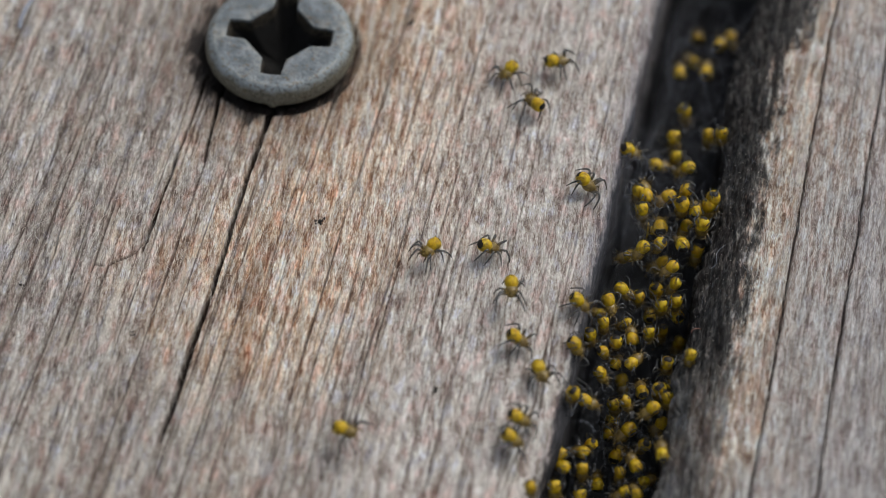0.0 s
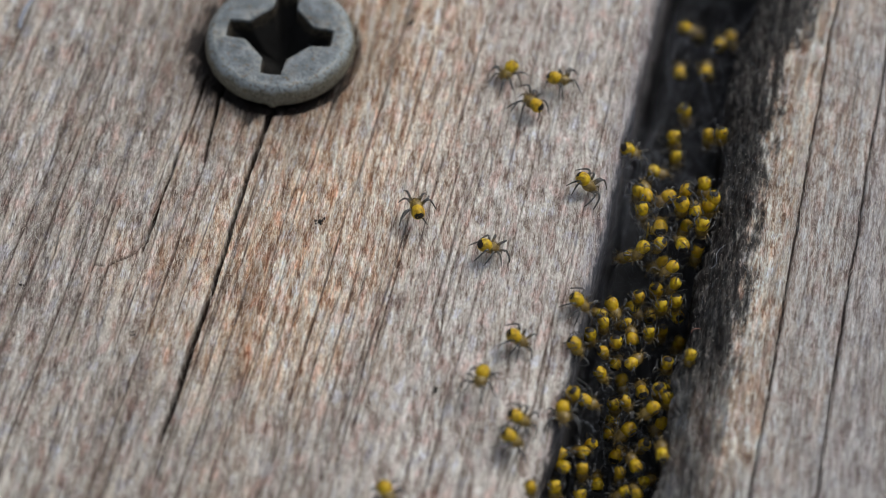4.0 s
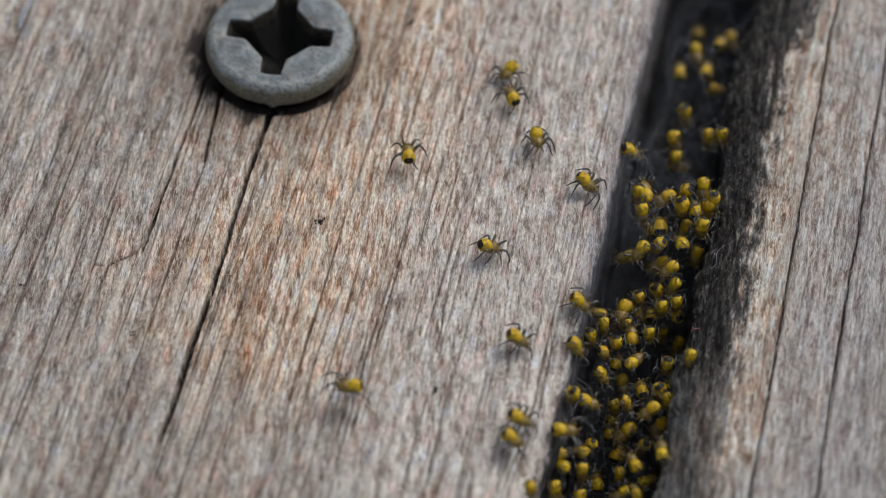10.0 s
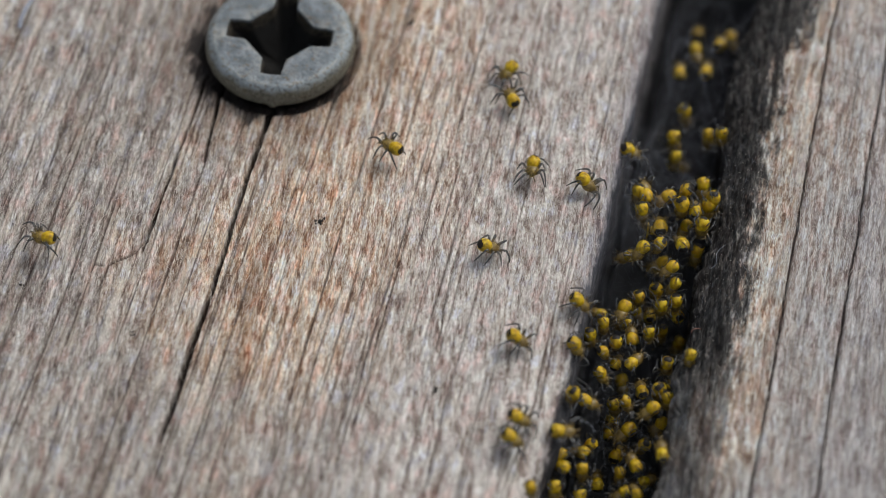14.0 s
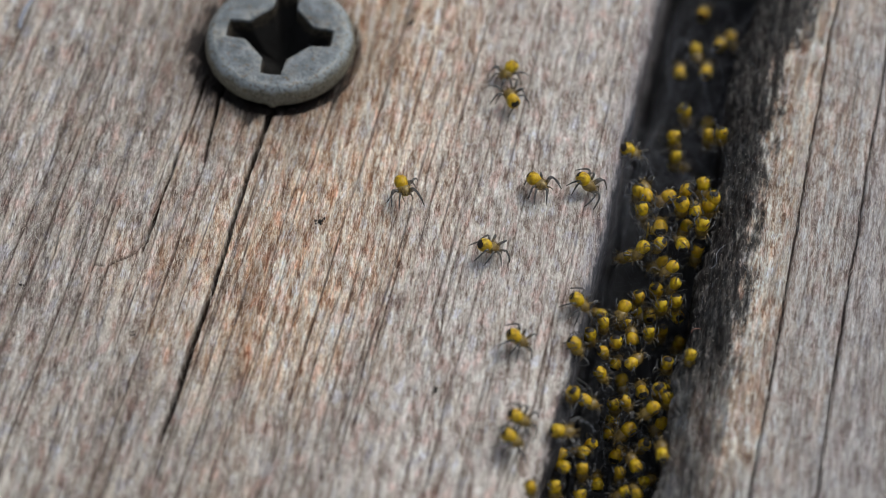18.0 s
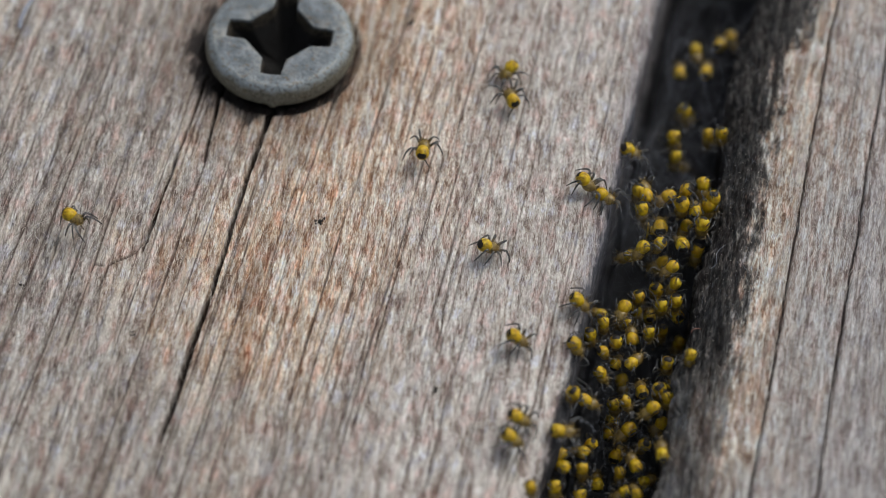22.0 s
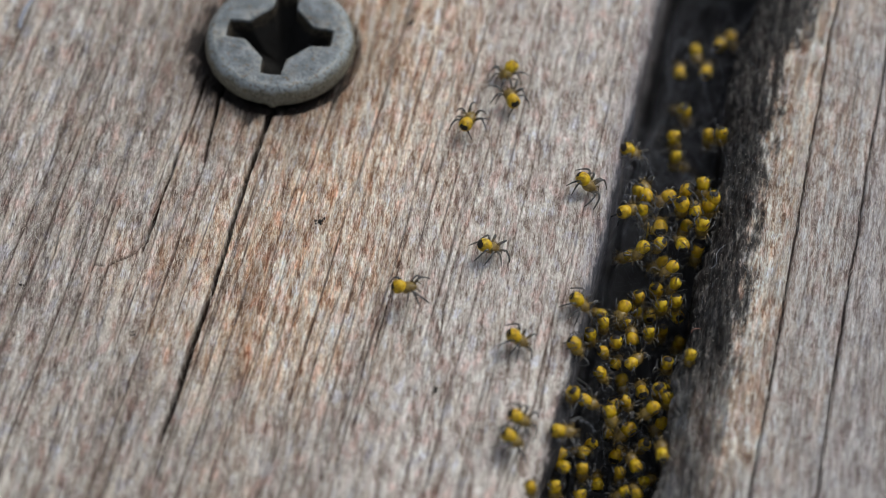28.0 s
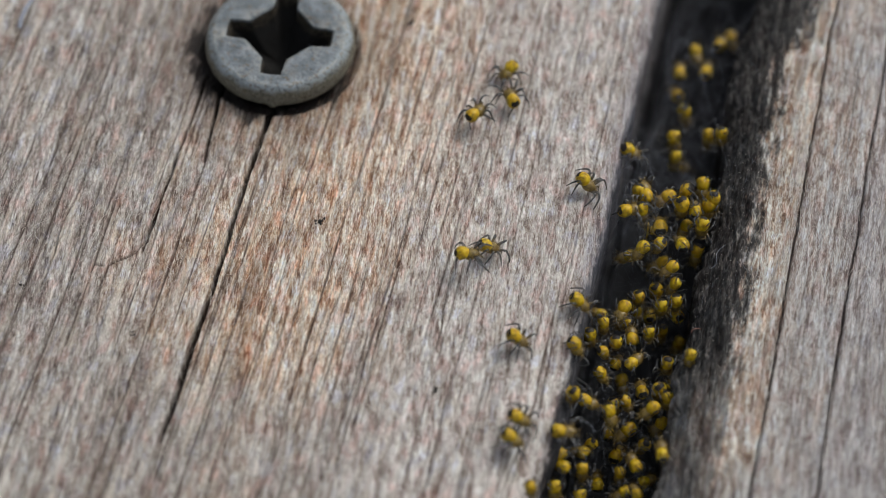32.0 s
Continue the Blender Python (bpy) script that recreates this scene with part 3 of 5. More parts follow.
def make_spiderling(posture, seed):
    """A spiderling facing +x, feet at z = 0."""
    rng = random.Random(seed)
    root = new("spiderling")
    bm = bmesh.new()
    ellipsoid(bm, ABDOMEN, (0.445, 0.395, 0.385), 20, 14, -0.10)
    for v in bm.verts:
        v.co += (v.co - ABDOMEN * MM) * 0.07 * noise.noise(v.co * 3500 + Vector((seed, 0, 0)))
    for k in range(34):     # scattered fine bristles
        d = Vector((rng.gauss(0, 1), rng.gauss(0, 1), rng.gauss(0.3, 1))).normalized()
        p = ABDOMEN + Vector((d.x * 0.45, d.y * 0.40, d.z * 0.39))
        w = d.cross(Vector((0.3, 0.5, 0.8))).normalized() * 0.006
        bm.faces.new([bm.verts.new(x * MM) for x in (p - w, p + w, p + d * 0.11 - Vector((0.05, 0, 0)))])
    abdomen = part("abdomen", bm, YELLOW, root, "glossy yellow abdomen")
    # black patch with a toothed edge over the rear end
    bm = bmesh.new()
    centre = radians({"walk": 146, "stand": 160}.get(posture, rng.uniform(135, 200)))
    lop = rng.uniform(0, 6)
    rings, n, spread = [], 30, 24 if posture == "walk" else rng.uniform(19, 31)
    mid = bm.verts.new((0, 0, 0))
    axis = Vector((math.cos(centre), 0, math.sin(centre)))
    side = Vector((0, 1, 0))
    up = axis.cross(side)

    def on_skin(theta, phi):
        d = axis * math.cos(theta) + (side * math.cos(phi) + up * math.sin(phi)) * math.sin(theta)
        s = 1 - 0.10 * d.x
        return Vector((ABDOMEN.x + d.x * 0.460, d.y * 0.409 * s, ABDOMEN.z + d.z * 0.399 * s)) * MM

    for r in range(1, 6):
        rings.append([bm.verts.new(on_skin(r / 5 * radians(spread * (0.75 + 0.6 * abs(math.cos(k * 2 * math.pi / n)) + 0.15 * math.cos(k * 2 * math.pi / n + lop)) + (11 * abs((k * 0.3 + lop) % 1 - 0.5) + 4 * rng.random()) * (r > 3)), k * 2 * math.pi / n)) for k in range(n)])
    mid.co = on_skin(0, 0)
    for k in range(n):
        bm.faces.new((mid, rings[0][k], rings[0][(k + 1) % n]))
        for a, b in zip(rings, rings[1:]):
            bm.faces.new((a[k], b[k], b[(k + 1) % n], a[(k + 1) % n]))
    bmesh.ops.recalc_face_normals(bm, faces=bm.faces)
    part("marking", bm, BLACK, abdomen, "black toothed patch")
    bm = bmesh.new()
    ellipsoid(bm, (0.20, 0, 0.52), (0.43, 0.375, 0.30), 16, 10, -0.12)
    ellipsoid(bm, (0.54, 0, 0.50), (0.15, 0.16, 0.14), 10, 7)
    tube(bm, [(-0.10, 0, 0.54), (0.0, 0, 0.52)], [0.1, 0.1])
    for k in range(90):     # short hairs on the back
        d = Vector((rng.gauss(0.2, 1), rng.gauss(0, 1), abs(rng.gauss(0.2, 0.8)))).normalized()
        p = Vector((0.20 + d.x * 0.41, d.y * 0.36, 0.52 + d.z * 0.27))
        q = p + d * rng.uniform(0.10, 0.22) + Vector((rng.uniform(-0.08, 0.08), rng.uniform(-0.08, 0.08), 0.03))
        w = d.cross(Vector((0.3, 0.5, 0.8))).normalized() * 0.009
        bm.faces.new([bm.verts.new(x * MM) for x in (p - w, p + w, q)])
    body = part("cephalothorax", bm, AMBER, root, "hairy translucent amber head and chest")
    for s in (-1, 1):
        bm = bmesh.new()
        ellipsoid(bm, (0.65, s * 0.07, 0.56), (0.035, 0.035, 0.035), 8, 6)
        part("eye", bm, BLACK, body, "black bead eye")
        leg_mesh(root, (0.56, s * 0.10, 0.44), s * 24, 0.36, 0.25, 0.2, rng, "pedipalp")
        for k, (az, reach) in enumerate(((32, 1.22), (66, 1.08), (112, 0.92), (148, 1.12))):
            hip = (0.42 - 0.14 * k, s * (0.19 + 0.02 * (k in (1, 2))), 0.46)
            if posture == "stand":
                r, l, d, j = reach * 0.86, 1.05, 0.46, 16
            elif posture == "walk":
                r, l, d, j = reach * rng.uniform(0.75, 1.02), 0.95, 0.44, 26
            else:
                r, l, d, j = reach * rng.uniform(0.45, 0.75), rng.uniform(0.7, 1.4), rng.uniform(0.15, 0.45), 32
                if k > 1:       # hind legs drawn back over the abdomen
                    r, l, d, j, az = rng.uniform(0.75, 1.05), rng.uniform(1.3, 2.0), rng.uniform(-0.1, 0.3), 10, 150 + 12 * (k - 2)
            leg_mesh(root, hip, s * (az + rng.uniform(-j, j)), r * rng.uniform(0.88, 1.12), l * rng.uniform(0.8, 1.2), d * rng.uniform(0.9, 1.1), rng, "leg", *((0.72, FOLDED, 0.4) if posture == "cling" else (1.32, STRETCHED, 0.34)))
    return root


def stance(x, y, z, heading, pitch=0.0, roll=0.0, size=1.0):
    """The pose that puts the abdomen's centre at x, y, z (mm), head towards heading, nose down by pitch."""
    return (Matrix.Translation((x * MM, y * MM, z * MM)) @ pose(0, 0, 0, 0, 0, heading) @ pose(0, 0, 0, roll, pitch, 0)
            @ Matrix.Diagonal((size, size, size, 1)) @ Matrix.Translation(-ABDOMEN * MM))


MODELS = {}
CROWD = random.Random(7)


def spiderling(posture, label, x, y, z, heading, pitch=0.0, roll=0.0, size=1.0, group="spiderlings"):
    kinds = MODELS.setdefault(posture, [])
    m = stance(x, y, z, heading, pitch, roll, size)
    if len(kinds) < (11 if posture == "cling" else 5):
        ob = make_spiderling(posture, len(kinds) + 10 * len(posture))
        kinds.append(ob)
        ob.matrix_basis = m
    else:
        ob = copy_thing(kinds[CROWD.randrange(len(kinds))], m)
    return tagged(ob, label, "spider", group)


# resting on the board
spiderling("walk", "yellow spiderling with a black-tipped abdomen resting on the board", 4.05, 12.62, 0.75, -129, 0, 0)
spiderling("stand", "yellow spiderling with a black-tipped abdomen resting on the board", 8.02, 4.18, 1.00, -30, 22, 0)
spiderling("stand", "yellow spiderling with a black-tipped abdomen resting on the board", 2.35, -0.45, 1.00, 14, 20, 0)
spiderling("stand", "yellow spiderling with a black-tipped abdomen resting on the board", 3.88, -6.50, 1.00, -12, 24, 0)
spiderling("stand", "yellow spiderling with a black-tipped abdomen resting on the board", 3.88, -11.62, 1.00, -8, 24, 0)
spiderling("stand", "yellow spiderling with a black-tipped abdomen resting on the board", 3.50, -12.85, 1.00, -14, 26, 0)
spiderling("stand", "yellow spiderling with a black-tipped abdomen resting on the board", 7.42, -3.85, 0.62, -22, 26, 0)
spiderling("stand", "yellow spiderling with a black-tipped abdomen resting on the board", 10.80, 7.44, -0.50, 4, 26, 0)
spiderling("cling", "yellow spiderling with a black-tipped abdomen resting on the board", 7.25, -6.24, -0.20, -20, 50, 0)

# huddled in the gap, from its far end to the near end
spiderling("cling", "yellow spiderling clinging to silk in the dark gap", 14.63, 16.45, -4.62, 86, -10, 0, 0.97)
spiderling("cling", "yellow spiderling clinging to silk in the dark gap", 16.24, 16.54, -4.62, 78, -10, 0, 1.03)
spiderling("cling", "yellow spiderling clinging to silk in the dark gap", 17.22, 18.53, -4.35, 65, 0, 0, 1.00)
spiderling("cling", "yellow spiderling clinging to silk in the dark gap", 18.00, 19.40, -4.62, -82, 0, 0, 1.04)
spiderling("cling", "yellow spiderling clinging to silk in the dark gap", 14.58, 12.42, -3.27, -60, 58, 0, 1.05)
spiderling("cling", "yellow spiderling clinging to silk in the dark gap", 15.81, 10.07, -2.46, -82, 48, 0, 0.94)
spiderling("cling", "yellow spiderling clinging to silk in the dark gap", 16.45, 9.21, -1.23, -94, 58, 0, 0.93)
spiderling("cling", "yellow spiderling clinging to silk in the dark gap", 13.74, 9.86, -2.46, -86, 38, 20, 1.09)
spiderling("cling", "yellow spiderling clinging to silk in the dark gap", 13.86, 8.84, -3.00, -98, 58, 0, 0.98)
spiderling("cling", "yellow spiderling clinging to silk in the dark gap", 11.30, 4.54, -0.62, -102, 58, 0, 0.97)
spiderling("cling", "yellow spiderling clinging to silk in the dark gap", 11.73, 4.11, -0.53, 98, -20, 0, 1.12)
spiderling("cling", "yellow spiderling clinging to silk in the dark gap", 11.41, 3.09, -0.39, -69, 58, 0, 1.02)
spiderling("cling", "yellow spiderling clinging to silk in the dark gap", 13.06, 4.46, -1.07, -156, 0, 0, 1.09)
spiderling("cling", "yellow spiderling clinging to silk in the dark gap", 14.01, 4.39, -0.31, 168, 60, 0, 1.02)
spiderling("cling", "yellow spiderling clinging to silk in the dark gap", 13.68, 3.31, -0.26, -65, 68, 0, 1.05)
spiderling("cling", "yellow spiderling clinging to silk in the dark gap", 14.51, 3.09, -0.62, 82, 0, 0, 0.96)
spiderling("cling", "yellow spiderling clinging to silk in the dark gap", 15.57, 3.94, -0.58, -97, 58, 0, 1.05)
spiderling("cling", "yellow spiderling clinging to silk in the dark gap", 15.31, 3.66, -0.80, -115, 48, 0, 1.09)
spiderling("cling", "yellow spiderling clinging to silk in the dark gap", 14.82, 2.04, -0.44, -107, 68, 0, 1.03)
spiderling("cling", "yellow spiderling clinging to silk in the dark gap", 12.49, 2.48, -1.45, 86, 10, 0, 1.07)
spiderling("cling", "yellow spiderling clinging to silk in the dark gap", 12.11, 3.15, -2.95, 98, 0, 0, 1.06)
spiderling("cling", "yellow spiderling clinging to silk in the dark gap", 12.39, 1.09, -1.00, 174, 55, 20, 0.94)
spiderling("cling", "yellow spiderling clinging to silk in the dark gap", 13.68, 1.02, -1.00, 94, 15, 0, 1.07)
spiderling("cling", "yellow spiderling clinging to silk in the dark gap", 11.41, 0.86, -1.00, -139, 20, 0, 1.04)
spiderling("cling", "yellow spiderling clinging to silk in the dark gap", 10.83, 1.64, -2.98, 180, 10, 0, 0.99)
spiderling("cling", "yellow spiderling clinging to silk in the dark gap", 13.01, -0.57, -0.92, -150, 10, 0, 0.94)
spiderling("cling", "yellow spiderling clinging to silk in the dark gap", 12.80, 1.56, -3.65, -168, 10, 0, 1.09)
spiderling("cling", "yellow spiderling clinging to silk in the dark gap", 13.27, -0.73, -2.39, -139, 35, 0, 0.91)
spiderling("cling", "yellow spiderling clinging to silk in the dark gap", 12.20, -0.65, -3.19, -35, 68, 0, 0.95)
spiderling("cling", "yellow spiderling clinging to silk in the dark gap", 11.18, -1.58, -2.52, -65, 73, 0, 0.98)
spiderling("cling", "yellow spiderling clinging to silk in the dark gap", 12.38, -2.34, -2.25, -82, 68, 0, 0.95)
spiderling("cling", "yellow spiderling clinging to silk in the dark gap", 13.26, -1.85, -2.52, -88, 73, 0, 0.99)
spiderling("cling", "yellow spiderling clinging to silk in the dark gap", 9.06, -3.49, -2.25, -73, 53, 0, 0.90)
spiderling("cling", "yellow spiderling clinging to silk in the dark gap", 8.27, -4.29, -2.25, -65, 58, 0, 0.97)
spiderling("cling", "yellow spiderling clinging to silk in the dark gap", 10.46, -3.12, -2.92, 168, 30, 0, 0.91)
spiderling("cling", "yellow spiderling clinging to silk in the dark gap", 10.68, -4.37, -2.65, 94, -15, 0, 0.99)
spiderling("cling", "yellow spiderling clinging to silk in the dark gap", 9.74, -4.64, -2.52, -86, 82, 0, 0.98)
spiderling("cling", "yellow spiderling clinging to silk in the dark gap", 11.60, -4.22, -2.11, -86, 68, 0, 0.85)
spiderling("cling", "yellow spiderling clinging to silk in the dark gap", 8.95, -5.51, -2.11, 12, 50, 0, 0.85)
spiderling("cling", "yellow spiderling clinging to silk in the dark gap", 9.76, -5.26, -3.87, 65, 0, 0, 0.87)
spiderling("cling", "yellow spiderling clinging to silk in the dark gap", 10.53, -6.07, -2.52, 46, -15, 0, 0.99)
spiderling("cling", "yellow spiderling clinging to silk in the dark gap", 8.78, -6.59, -2.65, -24, 45, 0, 0.90)
spiderling("cling", "yellow spiderling clinging to silk in the dark gap", 12.56, -6.04, -2.52, -100, 62, 0, 0.94)
spiderling("cling", "yellow spiderling clinging to silk in the dark gap", 13.68, -6.64, -0.70, -102, 48, 0, 0.88)
spiderling("cling", "yellow spiderling clinging to silk in the dark gap", 7.07, -9.17, -0.64, -35, 78, 0, 0.92)
spiderling("cling", "yellow spiderling clinging to silk in the dark gap", 7.83, -8.73, -2.11, -12, 10, 0, 0.90)
spiderling("cling", "yellow spiderling clinging to silk in the dark gap", 9.78, -5.95, -7.08, -65, 48, 0, 0.89)
spiderling("cling", "yellow spiderling clinging to silk in the dark gap", 10.15, -8.27, -2.92, -30, 48, 0, 0.93)
spiderling("cling", "yellow spiderling clinging to silk in the dark gap", 11.28, -6.41, -4.99, 94, 0, 0, 0.93)
spiderling("cling", "yellow spiderling clinging to silk in the dark gap", 12.01, -7.70, -2.66, -51, 78, 0, 0.98)
spiderling("cling", "yellow spiderling clinging to silk in the dark gap", 12.43, -8.38, -2.39, -82, 58, 0, 0.95)
spiderling("cling", "yellow spiderling clinging to silk in the dark gap", 11.61, -9.04, -2.39, -150, 10, 0, 0.99)
spiderling("cling", "yellow spiderling clinging to silk in the dark gap", 12.27, -8.68, -4.73, -134, 0, 0, 0.98)
spiderling("cling", "yellow spiderling clinging to silk in the dark gap", 10.39, -9.01, -4.86, -145, 0, 0, 1.00)
spiderling("cling", "yellow spiderling clinging to silk in the dark gap", 9.58, -7.14, -8.49, 90, 0, 0, 0.94)
spiderling("cling", "yellow spiderling clinging to silk in the dark gap", 8.23, -10.24, -4.33, 174, 40, 20, 0.86)
spiderling("cling", "yellow spiderling clinging to silk in the dark gap", 7.78, -10.99, -3.92, 134, 20, 0, 0.98)
spiderling("cling", "yellow spiderling clinging to silk in the dark gap", 6.44, -11.34, -3.45, -125, 38, 0, 0.99)
spiderling("cling", "yellow spiderling clinging to silk in the dark gap", 6.62, -12.05, -3.65, 145, -10, 0, 0.98)
spiderling("cling", "yellow spiderling clinging to silk in the dark gap", 7.64, -12.15, -3.65, -86, 48, 0, 0.93)
spiderling("cling", "yellow spiderling clinging to silk in the dark gap", 11.20, -10.20, -4.46, 168, 50, 0, 0.95)
spiderling("cling", "yellow spiderling clinging to silk in the dark gap", 11.84, -12.74, -1.17, 94, -20, 0, 0.87)
spiderling("cling", "yellow spiderling clinging to silk in the dark gap", 10.61, -11.93, -3.78, 115, -15, 0, 0.97)
spiderling("cling", "yellow spiderling clinging to silk in the dark gap", 9.90, -8.72, -8.23, 65, 0, 0, 0.93)
spiderling("cling", "yellow spiderling clinging to silk in the dark gap", 9.78, -11.94, -4.46, -94, 48, 0, 0.88)
spiderling("cling", "yellow spiderling clinging to silk in the dark gap", 4.60, -15.65, 0.50, -65, 58, 0, 0.84)
spiderling("cling", "yellow spiderling clinging to silk in the dark gap", 6.08, -13.40, -3.52, -82, 48, 0, 0.98)
spiderling("cling", "yellow spiderling clinging to silk in the dark gap", 8.69, -11.12, -7.28, 90, 0, 0, 1.00)
spiderling("cling", "yellow spiderling clinging to silk in the dark gap", 9.99, -13.23, -4.33, -156, 10, 0, 0.85)
spiderling("cling", "yellow spiderling clinging to silk in the dark gap", 7.47, -13.74, -3.78, -90, 38, 0, 0.97)
spiderling("cling", "yellow spiderling clinging to silk in the dark gap", 10.63, -13.52, -4.19, 107, 0, 0, 0.90)
spiderling("cling", "yellow spiderling clinging to silk in the dark gap", 11.19, -11.82, -5.87, 35, 0, 0, 0.86)
spiderling("cling", "yellow spiderling clinging to silk in the dark gap", 9.11, -1.84, -3.87, 145, 0, 0, 0.88)
spiderling("cling", "yellow spiderling clinging to silk in the dark gap", 13.42, -2.00, -3.87, 115, 10, 0, 0.96)
spiderling("cling", "yellow spiderling clinging to silk in the dark gap", 12.07, -0.54, -6.07, 82, 10, 0, 0.98)
spiderling("cling", "yellow spiderling clinging to silk in the dark gap", 14.13, 3.24, -2.28, -134, 20, 0, 0.94)
spiderling("cling", "yellow spiderling clinging to silk in the dark gap", 12.95, -5.65, -5.95, 82, 0, 0, 0.93)
spiderling("cling", "yellow spiderling clinging to silk in the dark gap", 12.87, -0.69, -7.48, -107, 48, 0, 0.84)
spiderling("cling", "yellow spiderling clinging to silk in the dark gap", 13.99, -0.86, -8.44, -125, 38, 0, 0.95)
spiderling("cling", "yellow spiderling clinging to silk in the dark gap", 14.80, 2.14, -3.29, -115, 38, 0, 0.99)
spiderling("cling", "yellow spiderling clinging to silk in the dark gap", 10.56, -2.63, -9.87, -82, 0, 0, 0.98)

# roaming ones: seconds, x, y, z of the abdomen in mm, heading in degrees, nose-down pitch
ROAMERS = []


def roam(label, rows):
    t, *first = rows[0]
    ob = make_spiderling("walk" if first[2] > 0 else "cling", len(ROAMERS) + 40)
    ob.matrix_basis = stance(*first)
    tagged(ob, label, "spider", "spiderlings")
    ROAMERS.append((ob, rows))


roam("yellow spiderling with thin legs roaming over the board",
     [(0, -0.51, -0.50, 1.15, -129, -12), (0.25, -0.82, -0.38, 1.15, -186, -12), (0.5, -1.01, -0.15, 1.15, -226, -12), (1, -1.14, 0.24, 1.15, -231, -12), (1.5, -1.02, 0.40, 1.15, -231, -12), (2, -1.33, 0.32, 1.15, -249, -12), (2.5, -1.46, 0.32, 1.15, -253, -12), (3, -1.46, 0.44, 1.15, -253, -12), (3.5, -1.31, 1.14, 1.15, -253, -12), (4.4, -1.54, 2.17, 1.15, -266, -12), (5.5, -1.83, 3.12, 1.15, -278, -12), (6, -2.06, 3.12, 1.15, -282, -12), (6.5, -1.90, 3.36, 1.15, -278, -12), (7, -2.00, 3.72, 1.15, -270, -12), (7.5, -2.06, 3.96, 1.15, -270, -12), (8, -1.97, 4.08, 1.15, -270, -12), (8.5, -2.00, 4.40, 1.15, -270, -12), (9, -1.91, 5.05, 1.15, -264, -12), (10, -1.98, 5.66, 1.15, -266, -12), (11, -2.05, 6.14, 1.15, -258, -12), (12, -2.41, 6.47, 1.15, -245, -12), (13, -2.54, 6.27, 1.15, -215, -12), (14, -2.70, 6.27, 1.15, -215, -12), (14.5, -2.73, 6.27, 1.15, -215, -12), (15.3, -2.73, 6.06, 1.15, -150, -12), (16, -2.73, 5.57, 1.15, -111, -12), (16.5, -2.72, 5.29, 1.15, -94, -12), (17, -2.79, 5.13, 1.15, -92, -12), (18, -2.39, 3.84, 1.15, -69, -12), (18.5, -2.06, 3.72, 1.15, -55, -12), (19, -2.00, 3.76, 1.15, -46, -12), (19.25, -1.97, 3.88, 1.15, -6, -12), (19.5, -1.94, 4.08, 1.15, 35, -12), (20, -2.14, 4.93, 1.15, 55, -12), (20.5, -1.72, 5.78, 1.15, 55, -12), (21, -1.50, 5.94, 1.15, 65, -12), (21.5, -1.27, 5.98, 1.15, 69, -12), (22, -1.17, 5.98, 1.15, 82, -12), (23, -0.23, 6.06, 1.15, 82, -12), (24, 0.42, 5.86, 1.15, 73, -12), (25, 1.11, 6.55, 1.15, 65, -12), (25.5, 1.24, 6.64, 1.15, 65, -12), (27.5, 1.24, 7.50, 1.15, 65, -12), (28, 1.34, 8.04, 1.15, 65, -12), (28.5, 1.61, 8.54, 1.15, 55, -12), (29, 1.74, 8.91, 1.15, 55, -12), (30, 1.64, 8.95, 1.15, 65, -12), (30.5, 1.48, 8.99, 1.15, 65, -12), (31, 1.64, 8.95, 1.15, 55, -12), (31.5, 1.74, 8.83, 1.15, 48, -12), (32, 1.71, 8.70, 1.15, 46, -12)])
